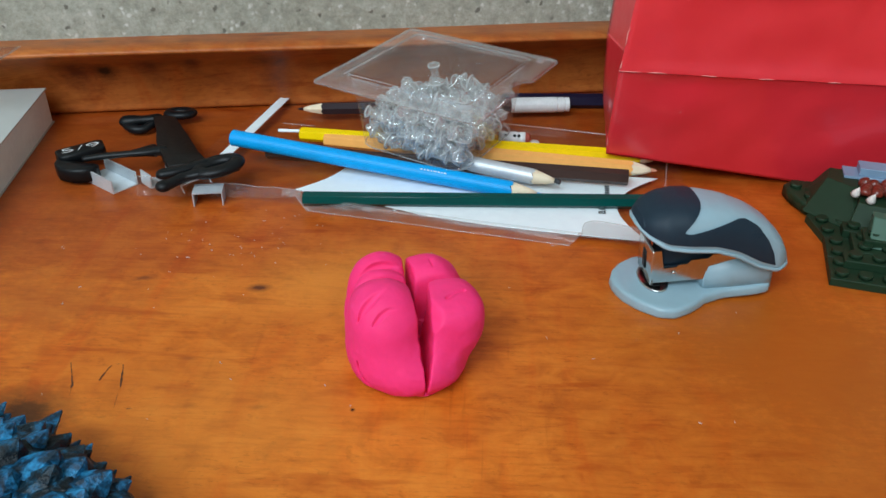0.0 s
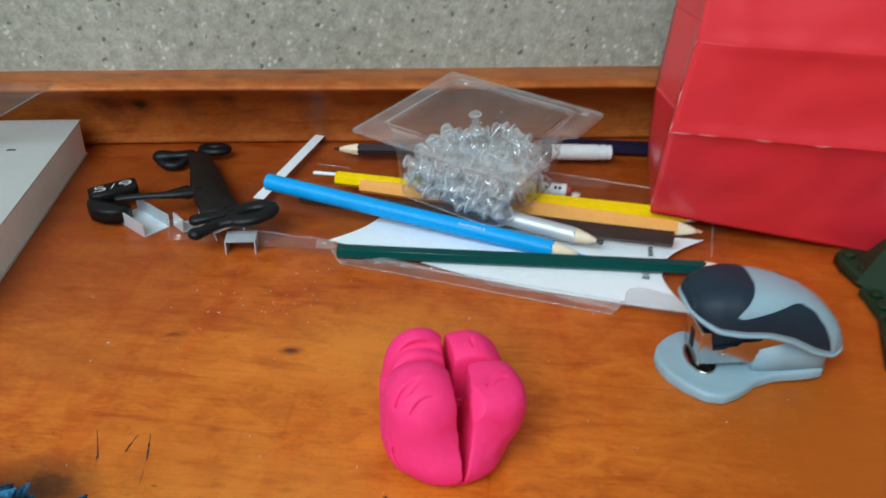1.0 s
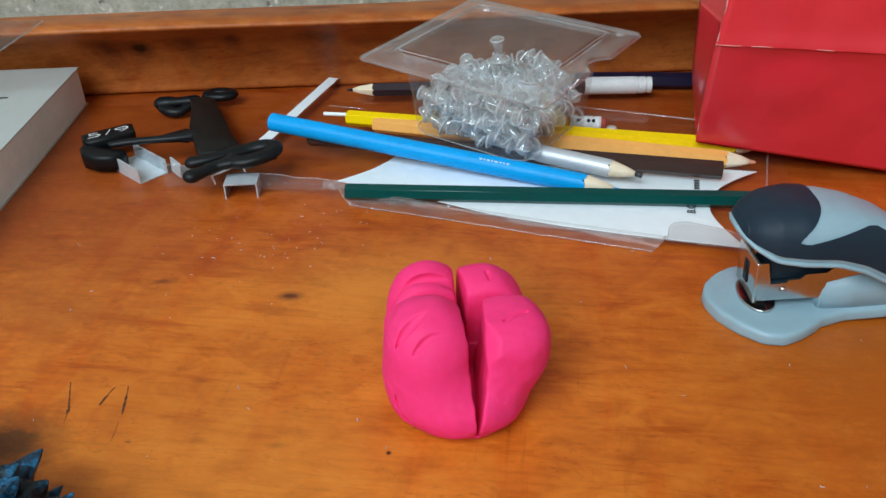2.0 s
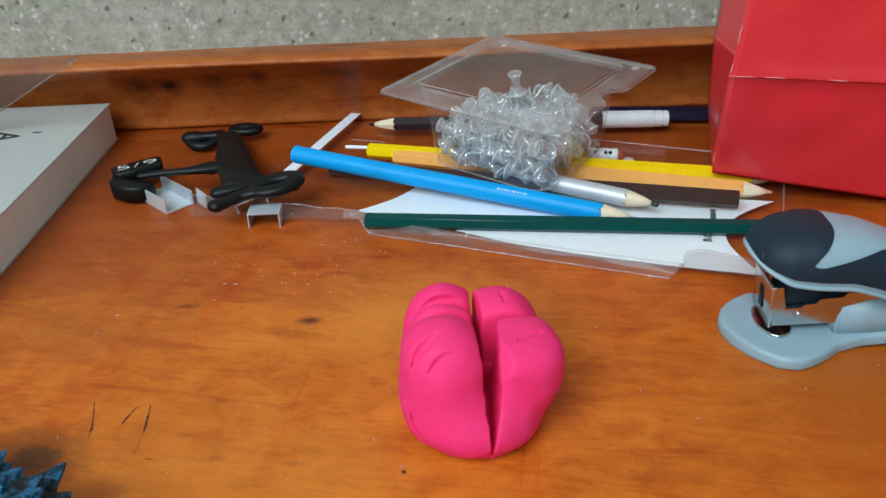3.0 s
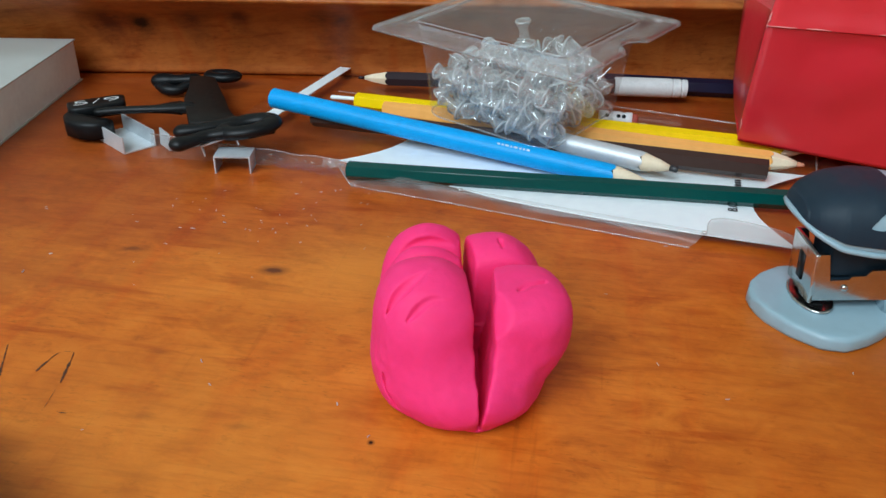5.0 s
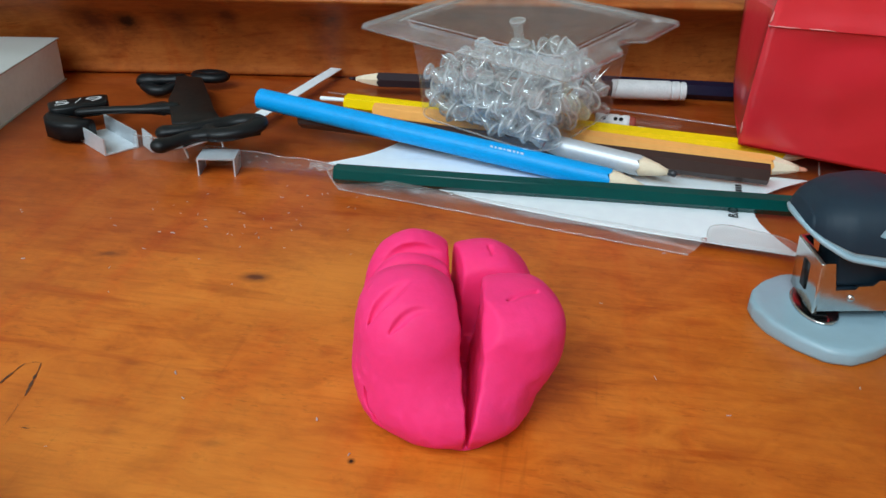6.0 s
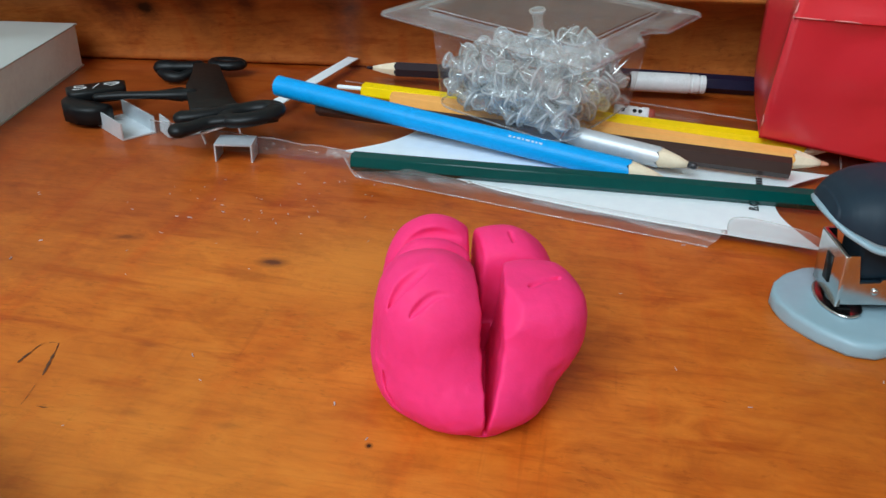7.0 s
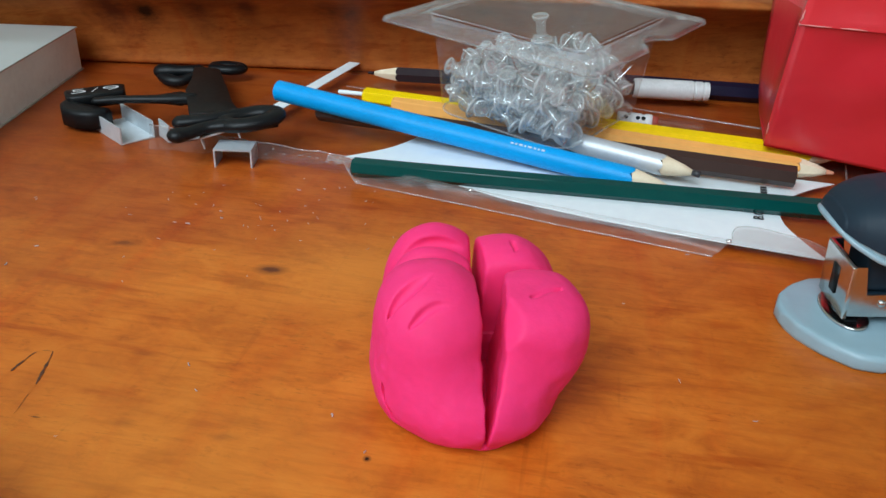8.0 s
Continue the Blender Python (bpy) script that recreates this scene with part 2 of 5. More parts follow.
def concrete():
    m, tree, b = shader("rough_cast_concrete", (0.4, 0.4, 0.34), 0.85, spec=0.3)
    vec = coords(tree)
    L = tree.links.new
    big, mid, fine = noise_of(tree, vec, 14, 5), noise_of(tree, vec, 150, 6, 0.7), noise_of(tree, vec, 480, 4, 0.75)
    col = ramp(tree, mid, ((0.32, (0.29, 0.295, 0.245)), (0.5, (0.40, 0.405, 0.345)), (0.68, (0.51, 0.52, 0.46))))
    col = mixed(tree, col, ramp(tree, big, ((0.3, (0.86, 0.86, 0.82)), (0.7, (1.06, 1.06, 1.05)))), 1.0, "MULTIPLY")
    chips = node(tree, "ShaderNodeTexVoronoi", Scale=240.0, Randomness=1.0)
    L(mixed(tree, vec, noise_of(tree, vec, 300, 2), 0.004), chips.inputs["Vector"])
    pale = ramp(tree, chips.outputs["Distance"], ((0.16, (1, 1, 1)), (0.34, (0, 0, 0))))
    gate = ramp(tree, noise_of(tree, vec, 75, 3), ((0.5, (0, 0, 0)), (0.6, (0.9,) * 3)))
    col = mixed(tree, col, (0.66, 0.67, 0.62), mixed(tree, pale, gate, 1.0, "MULTIPLY"))
    pits = node(tree, "ShaderNodeTexVoronoi", Scale=145.0, Randomness=1.0)
    L(mixed(tree, vec, noise_of(tree, vec, 200, 2), 0.006), pits.inputs["Vector"])
    hole = ramp(tree, pits.outputs["Distance"], ((0.12, (1, 1, 1)), (0.22, (0, 0, 0))))
    some = ramp(tree, noise_of(tree, vec, 45, 2), ((0.45, (0, 0, 0)), (0.51, (1, 1, 1))))
    hole = mixed(tree, hole, some, 1.0, "MULTIPLY")
    col = mixed(tree, col, (0.17, 0.165, 0.135), hole)
    L(mixed(tree, col, ramp(tree, fine, ((0.3, (0.8,) * 3), (0.7, (1.14,) * 3))), 1.0, "MULTIPLY"), b.inputs["Base Color"])
    bumped(tree, b, mixed(tree, mid, fine, 0.5), 0.7, 0.002)
    return m


M_WALL = concrete()
M_PLASTER = mottled("painted_plaster", (0.78, 0.77, 0.74), (0.72, 0.71, 0.68), 3, 0.9)
M_FLOOR = mottled("floor_covering", (0.3, 0.22, 0.15), (0.22, 0.16, 0.1), 4, 0.6)
M_CLAY = mottled("pink_modelling_clay", (0.90, 0.037, 0.190), (0.87, 0.030, 0.172), 90, 0.62, 0.08, 0.32, 0.0005, 5.0, spec=0.25, subsurface=0.20)
M_RED = mottled("glossy_red_paper", (0.70, 0.026, 0.040), (0.64, 0.020, 0.033), 14, 0.34, 0.08, 0.3, 0.005, 1.6, coat=0.6, coat_rough=0.18)
M_CREASE = mottled("worn_paper_crease", (0.75, 0.3, 0.28), (0.62, 0.1, 0.1), 300, 0.6)
M_GREY = mottled("grey_blue_plastic", (0.27, 0.40, 0.46), (0.25, 0.375, 0.435), 60, 0.38, 0.06, 0.03)
M_RUBBER = mottled("black_rubber_grip", (0.010, 0.025, 0.040), (0.007, 0.019, 0.032), 80, 0.56, 0.08, 0.05, spec=0.3)
M_CHROME = mottled("chromed_steel", (0.66, 0.66, 0.65), (0.45, 0.45, 0.45), 120, 0.2, 0.06, 0.0, metal=1.0)
M_STEEL = mottled("staple_steel", (0.74, 0.80, 0.84), (0.62, 0.68, 0.72), 300, 0.36, 0.1, 0.1, metal=0.45)
M_BLACK = mottled("black_moulded_plastic", (0.006, 0.007, 0.008), (0.004, 0.005, 0.006), 90, 0.42, 0.08, 0.06, spec=0.25)
M_BLACKMATT = mottled("matt_black_plastic", (0.010, 0.009, 0.008), (0.007, 0.006, 0.006), 90, 0.55, 0.08, 0.06, spec=0.2)
M_WHITEINK = shader("white_print", (0.75, 0.75, 0.75), 0.5)[0]
M_BLACKINK = shader("black_print", (0.02, 0.02, 0.025), 0.6)[0]
M_PAPER = mottled("white_paper", (0.82, 0.88, 0.93), (0.79, 0.85, 0.90), 40, 0.7, 0.1, 0.04)
M_CARD = mottled("book_cover_card", (0.46, 0.48, 0.46), (0.43, 0.45, 0.43), 25, 0.5, 0.1, 0.03)
M_PAGES = mottled("book_page_edges", (0.80, 0.89, 0.91), (0.73, 0.81, 0.83), 60, 0.8)
M_FILM = clear_plastic("clear_film", gloss=0.06, haze=0.012)
M_SKIRT = clear_plastic("clear_folded_film", (0.88, 0.88, 0.87), gloss=0.06, rough=0.2, haze=0.14)
M_TORN = clear_plastic("torn_film", (0.9, 0.9, 0.9), gloss=0.12, haze=0.06)
M_RIMFILM = clear_plastic("rolled_film", (0.9, 0.91, 0.91), gloss=0.08, rough=0.2, haze=0.15)
M_FILMGLINT = clear_plastic("milky_film_glint", gloss=0.9, haze=0.6)
M_BEAD = clear_plastic("clear_film_edge", gloss=0.12, haze=0.22)
M_SLEEVE = clear_plastic("clear_sleeve_film", (0.86, 0.84, 0.80), gloss=0.06, rough=0.15, haze=0.06)
M_TUB = clear_plastic("clear_tub_plastic", gloss=0.09, rough=0.06, haze=0.04)
M_FLANGE = clear_plastic("clear_flange_plastic", gloss=0.22, rough=0.14, haze=0.22)
M_BACKING = clear_plastic("clear_backing_film", gloss=0.22, rough=0.10, haze=0.05)
M_PIN = clear_plastic("clear_pin_plastic", (0.985, 0.995, 1.0), 0.28, 0.05, 0.25, (0.96, 0.99, 1.0))


def refracting(m, share, ior):
    """Adds a share of true refraction to a clear plastic."""
    tree = m.node_tree
    out = next(n for n in tree.nodes if n.type == "OUTPUT_MATERIAL")
    old = out.inputs["Surface"].links[0].from_socket
    glass = node(tree, "ShaderNodeBsdfGlass", IOR=ior, Roughness=0.03)
    mix = node(tree, "ShaderNodeMixShader", Fac=share)
    tree.links.new(old, mix.inputs[1])
    tree.links.new(glass.outputs[0], mix.inputs[2])
    tree.links.new(mix.outputs[0], out.inputs["Surface"])


refracting(M_PIN, 0.05, 1.35)
# milky plastic that paints the pins' refraction highlights
M_PINGLINT = clear_plastic("milky_pin_glint", (0.98, 0.99, 1.0), 0.45, 0.05, 0.45, (0.96, 0.99, 1.0))
M_INK = mottled("dark_pen_ink", (0.11, 0.034, 0.014), (0.03, 0.013, 0.009), 500, 0.5)
M_CRUMB = mottled("pale_crumbs", (0.62, 0.52, 0.54), (0.16, 0.10, 0.17), 90, 0.6)
M_BLUEPRINT = mottled("blue_printed_card", (0.02, 0.3, 0.5), (0.3, 0.35, 0.1), 60, 0.4)
M_RAWWOOD = mottled("sharpened_cedar", (0.80, 0.68, 0.50), (0.68, 0.54, 0.36), 400, 0.7, 0.1, 0.2)


def paint(name, colour, rough=0.36):
    return mottled(name, colour, tuple(c * 0.86 for c in colour), 120, rough, 0.05, 0.03, 0.0002, 3.0, spec=0.22, coat=0.05, coat_rough=0.2)


P_BLUE, P_GREEN, P_YELLOW = paint("blue_lacquer", (0.0, 0.33, 0.76), 0.42), paint("green_lacquer", (0.0, 0.054, 0.048), 0.22), paint("yellow_lacquer", (0.90, 0.61, 0.0), 0.42)
P_ORANGE, P_BROWN, P_SILVER = paint("light_orange_lacquer", (0.92, 0.42, 0.11), 0.45), paint("brown_lacquer", (0.050, 0.026, 0.021)), mottled("silver_lacquer", (0.62, 0.65, 0.68), (0.54, 0.57, 0.60), 120, 0.46, 0.05, 0.03, metal=0.4)
P_DARK = paint("dark_violet_lacquer", (0.028, 0.017, 0.021))
P_NAVY = paint("navy_lacquer", (0.012, 0.01, 0.03))
M_ALU = mottled("pale_metal_band", (0.74, 0.75, 0.75), (0.56, 0.57, 0.57), 200, 0.5, 0.1, 0.1)
M_ERASER = mottled("red_lead", (0.35, 0.06, 0.04), (0.3, 0.05, 0.03), 200, 0.7)


# ---- building helpers ----
def part(name, bm, material, parent=None, label="", smooth=True):
    """Links a bmesh as one mesh object, under a thing or a part."""
    me = bpy.data.meshes.new(name)
    bmesh.ops.recalc_face_normals(bm, faces=bm.faces)
    bm.to_mesh(me)
    bm.free()
    me.materials.append(material)
    if smooth:
        me.shade_smooth()
    ob = new(name, me)
    ob.parent = parent
    if label:
        ob["label"] = label
    return ob


def sharp(ob, degrees=35):
    """Smooth shading with hard edges past an angle."""
    me = ob.data
    bm = bmesh.new()
    bm.from_mesh(me)
    for e in bm.edges:
        if len(e.link_faces) == 2 and e.calc_face_angle(0) > radians(degrees):
            e.smooth = False
    bm.to_mesh(me)
    bm.free()
    return ob


def thing(name, label, category, group="", kind="", at=None):
    ob = new(name)
    ob.empty_display_size = 0.01
    if at is not None:
        ob.matrix_world = at
    return tagged(ob, label, category, group, kind)


def box(x0, y0, z0, x1, y1, z1, bevel=0.0, segments=2, bm=None):
    bm = bm or bmesh.new()
    made = bmesh.ops.create_cube(bm, size=1.0)["verts"]
    for v in made:
        v.co = Vector(((x0 + x1) / 2 + v.co.x * (x1 - x0), (y0 + y1) / 2 + v.co.y * (y1 - y0), (z0 + z1) / 2 + v.co.z * (z1 - z0)))
    if bevel:
        edges = {e for v in made for e in v.link_edges}
        bmesh.ops.bevel(bm, geom=list(edges), offset=bevel, segments=segments, affect="EDGES", profile=0.5)
    return bm


def prism(points, z0, z1, bevel=0.0, segments=2):
    """An upright prism over a closed outline."""
    bm = bmesh.new()
    low = [bm.verts.new((x, y, z0)) for x, y in points]
    top = [bm.verts.new((x, y, z1)) for x, y in points]
    bm.faces.new(low[::-1])
    cap = bm.faces.new(top)
    n = len(points)
    for i in range(n):
        bm.faces.new((low[i], low[(i + 1) % n], top[(i + 1) % n], top[i]))
    if bevel:
        bmesh.ops.bevel(bm, geom=list(cap.edges), offset=bevel, segments=segments, affect="EDGES", profile=0.5)
    return bm


def loft(rings, closed=True, caps=True, bm=None):
    """A skin over rings of equal count."""
    bm = bm or bmesh.new()
    vs = [[bm.verts.new(p) for p in ring] for ring in rings]
    n = len(rings[0])
    for a, b in zip(vs, vs[1:]):
        for i in range(n if closed else n - 1):
            bm.faces.new((a[i], a[(i + 1) % n], b[(i + 1) % n], b[i]))
    if caps and closed:
        bm.faces.new(vs[0][::-1])
        bm.faces.new(vs[-1])
    return bm


def smooth_path(points, steps):
    """Catmull-Rom through points, with radii or other values as further columns."""
    pts = np.array(points, float)
    ext = np.vstack([2 * pts[0] - pts[1], pts, 2 * pts[-1] - pts[-2]])
    out = []
    for i in range(1, len(ext) - 2):
        for k in range(steps):
            t = k / steps
            p0, p1, p2, p3 = ext[i - 1 : i + 3]
            out.append(0.5 * (2 * p1 + (p2 - p0) * t + (2 * p0 - 5 * p1 + 4 * p2 - p3) * t * t + (3 * p1 - p0 - 3 * p2 + p3) * t**3))
    out.append(pts[-1])
    return np.array(out)


def tube(path, sides=12, flat=1.0, round_ends=True, bm=None):
    """A sweep along rows of x, y, z, radius. flat: height over width."""
    P = np.array(path, float)
    if round_ends:
        a, b = P[0].copy(), P[-1].copy()
        da, db = P[0, :3] - P[1, :3], P[-1, :3] - P[-2, :3]
        da, db = da / np.linalg.norm(da), db / np.linalg.norm(db)
        head = [np.r_[a[:3] + da * a[3] * math.sin(q), a[3] * max(0.05, math.cos(q))] for q in (1.45, 1.1, 0.75, 0.38)]
        tail = [np.r_[b[:3] + db * b[3] * math.sin(q), b[3] * max(0.05, math.cos(q))] for q in (0.38, 0.75, 1.1, 1.45)]
        P = np.vstack([head, P, tail])
    rings = []
    for i in range(len(P)):
        d = Vector(P[min(i + 1, len(P) - 1), :3] - P[max(i - 1, 0), :3]).normalized()
        side = d.cross(Vector((0, 0, 1)))
        side = side.normalized() if side.length > 1e-4 else Vector((1, 0, 0))
        up = side.cross(d)
        c, r = Vector(P[i, :3]), P[i, 3]
        rings.append([c + side * (r * math.cos(a)) + up * (r * flat * math.sin(a)) for a in (2 * math.pi * k / sides for k in range(sides))])
    return loft(rings, bm=bm)


def lathe(profile, sides=24, bm=None):
    """Turns rows of radius, height about z."""
    rings = [[(r * math.cos(a), r * math.sin(a), z) for a in (2 * math.pi * k / sides for k in range(sides))] for r, z in profile]
    return loft(rings, bm=bm)


def along(p0, p1, roll=0.0):
    """A pose at p0 whose x axis runs to p1."""
    d = (Vector(p1) - Vector(p0)).normalized()
    return Matrix.Translation(p0) @ d.to_track_quat("X", "Z").to_matrix().to_4x4() @ Matrix.Rotation(roll, 4, "X")


def lettering(name, text, size, m, material, parent=None, depth=0.00006, thin=0.0):
    cu = bpy.data.curves.new(name, "FONT")
    cu.body, cu.size, cu.extrude, cu.align_x, cu.align_y = text, size, depth, "CENTER", "CENTER"
    cu.offset = thin * size
    tmp = bpy.data.objects.new(name, cu)
    me = bpy.data.meshes.new_from_object(tmp)
    bpy.data.objects.remove(tmp)
    me.materials.append(material)
    ob = new(name, me)
    ob.parent = parent
    ob.matrix_local = m
    return ob


def surface_nets(field, lo, hi, cell):
    """A closed skin where the field changes sign (negative inside)."""
    lo, hi = np.array(lo, float), np.array(hi, float)
    n = np.ceil((hi - lo) / cell).astype(int) + 1
    ax = [lo[k] + cell * np.arange(n[k]) for k in range(3)]
    X, Y, Z = np.meshgrid(*ax, indexing="ij")
    V = field(X, Y, Z)
    S = V < 0
    total, count = np.zeros((*(n - 1), 3)), np.zeros(n - 1)
    corner = [(i, j, k) for i in (0, 1) for j in (0, 1) for k in (0, 1)]
    cut = lambda A, c: A[c[0] : n[0] - 1 + c[0], c[1] : n[1] - 1 + c[1], c[2] : n[2] - 1 + c[2]]
    for a in corner:
        for k in range(3):
            if a[k] == 0:
                b = tuple(a[q] + (q == k) for q in range(3))
                va, vb = cut(V, a), cut(V, b)
                hit = (va < 0) != (vb < 0)
                t = np.where(hit, va / np.where(hit, va - vb, 1), 0)
                for q in range(3):
                    total[..., q] += np.where(hit, a[q] + (t if q == k else 0), 0)
                count += hit
    live = count > 0
    index = -np.ones(n - 1, int)
    index[live] = np.arange(live.sum())
    cells = np.argwhere(live)
    verts = lo + cell * (cells + total[live] / count[live][:, None])
    faces = []
    for k in range(3):
        u, v = (k + 1) % 3, (k + 2) % 3
        sl0, sl1 = [slice(None)] * 3, [slice(None)] * 3
        sl0[k], sl1[k] = slice(0, n[k] - 1), slice(1, n[k])
        change = S[tuple(sl0)] != S[tuple(sl1)]
        for p in np.argwhere(change):
            if p[u] < 1 or p[v] < 1 or p[u] >= n[u] - 1 or p[v] >= n[v] - 1:
                continue
            ring = []
            for du, dv in ((-1, -1), (0, -1), (0, 0), (-1, 0)):
                q = p.copy()
                q[u] += du
                q[v] += dv
                ring.append(int(index[tuple(q)]))
            faces.append(ring if S[tuple(p)] else ring[::-1])
    return verts, faces


def softmin(a, b, k):
    h = np.clip(0.5 + 0.5 * (b - a) / k, 0, 1)
    return b * (1 - h) + a * h - k * h * (1 - h)


def softmax(a, b, k):
    return -softmin(-a, -b, k)


# ---- the setting ----
def setting(name, bm, material, label="", parent=None):
    ob = part(name, bm, material, parent, smooth=False)
    return tagged(ob, label, kind="structure")


SLOPE = 0.175  # the ledge runs slightly askew to the boards of the desk
WALL_SLOPE = 0.19


def desk():
    top = thing("desk_top", "honey-stained varnished pine desk top made of glued boards", "desk", kind="structure")
    edges = [-0.42, -0.335, -0.25, -0.165, -0.08, 0.005, 0.09, 0.174, 0.2605, 0.345, 0.43, 0.62]
    for y0, y1 in zip(edges, edges[1:]):
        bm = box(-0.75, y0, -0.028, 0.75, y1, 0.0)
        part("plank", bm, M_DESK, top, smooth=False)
    return top


desk()


def ledge():
    """A stained beam with a rounded nose that overhangs the desk."""
    prof = [(0.456, 0.0004), (0.4440, 0.0006), (0.4432, 0.0060), (0.4410, 0.0150), (0.4370, 0.0235), (0.4312, 0.0298), (0.4245, 0.0345), (0.4195, 0.0376), (0.4178, 0.0395), (0.4198, 0.0412), (0.4250, 0.0418), (0.4340, 0.0410), (0.456, 0.0382), (0.47, 0.0375), (0.47, 0.0004)]
    fine = smooth_path(prof, 4)
    rings = []
    for x in np.linspace(-0.75, 0.75, 61):
        wave = 0.0006 * noise.noise((x * 9, 0, 0))
        rings.append([(x, y + SLOPE * x + wave, z + 0.5 * wave) for y, z in fine])
    ob = part("wooden_ledge", loft(rings), M_RAIL)
    return tagged(sharp(ob, 50), "dark honey-stained pine ledge with a rounded nose along the wall", "ledge", kind="structure")


ledge()


def room():
    bm = box(-2.2, 0.0, -0.75, 2.2, 0.15, 2.05)
    wall = setting("wall_north", bm, M_WALL, "rough grey pebbled concrete wall behind the desk")
    wall.matrix_world = Matrix.Translation((0, 0.4500, 0)) @ Matrix.Rotation(math.atan(WALL_SLOPE), 4, "Z")
    setting("floor", box(-1.6, -1.0, -0.8, 1.6, 1.0, -0.75), M_FLOOR, "brown floor")
    setting("ceiling", box(-1.6, -1.0, 2.0, 1.6, 1.0, 2.1), M_PLASTER, "pale plaster ceiling")
    bm = box(-1.6, -1.0, -0.75, 1.6, -0.9, 0.65)
    box(-1.6, -1.0, 1.71, 1.6, -0.9, 2.0, bm=bm)
    box(-1.6, -1.0, 0.65, -1.00, -0.9, 1.71, bm=bm)
    box(0.12, -1.0, 0.65, 1.6, -0.9, 1.71, bm=bm)
    setting("wall_south", bm, M_PLASTER, "pale plaster wall with a window opening")
    setting("wall_east", box(1.5, -0.9, -0.75, 1.6, 1.0, 2.0), M_PLASTER, "pale plaster wall")
    setting("wall_west", box(-1.5, -0.9, -0.75, -1.4, 1.0, 2.0), M_PLASTER, "pale plaster wall")


room()


# ---- the clay brain ----
CREASES = (
    ((((-18.6, -13.0, 24.4), 0.3), ((-17.3, -12.6, 27.8), 1.1), ((-14.8, -12.0, 30.9), 1.5), ((-12.2, -10.8, 32.6), 1.3), ((-9.8, -9.4, 33.0), 0.5)), 0.3),
    ((((-15.2, -16.9, 25.6), 0.3), ((-13.6, -16.8, 27.5), 0.85), ((-11.8, -16.4, 29.0), 1.0), ((-9.6, -16.1, 29.7), 0.9), ((-5.8, -16.4, 29.1), 0.35)), 0.25),
    ((((6.0, -12.6, 25.5), 0.3), ((8.6, -11.2, 27.2), 0.55), ((11.2, -9.8, 27.9), 0.75), ((14.4, -8.6, 27.0), 0.45)), 0.25),
    ((((9.0, 10.2, 27.6), 0.4), ((9.0, 7.0, 26.6), 0.35)), 0.4),
    ((((-16.4, 7.6, 22.8), 0.4), ((-14.2, 8.4, 25.6), 1.1), ((-10.9, 8.8, 28.0), 1.4), ((-6.5, 8.9, 28.6), 1.4), ((-2.0, 8.8, 27.8), 1.1)), 0.4),
    ((((-6.0, 8.6, 33.2), 0.2), ((-4.0, 8.2, 32.2), 0.5), ((-2.6, 7.6, 31.0), 0.4)), 0.4),
    ((((-16.6, -17.0, 3.0), 0.4), ((-17.8, -16.0, 6.5), 0.7), ((-19.2, -14.6, 9.5), 0.6), ((-19.4, -14.0, 12.8), 0.3)), 0.6),
)


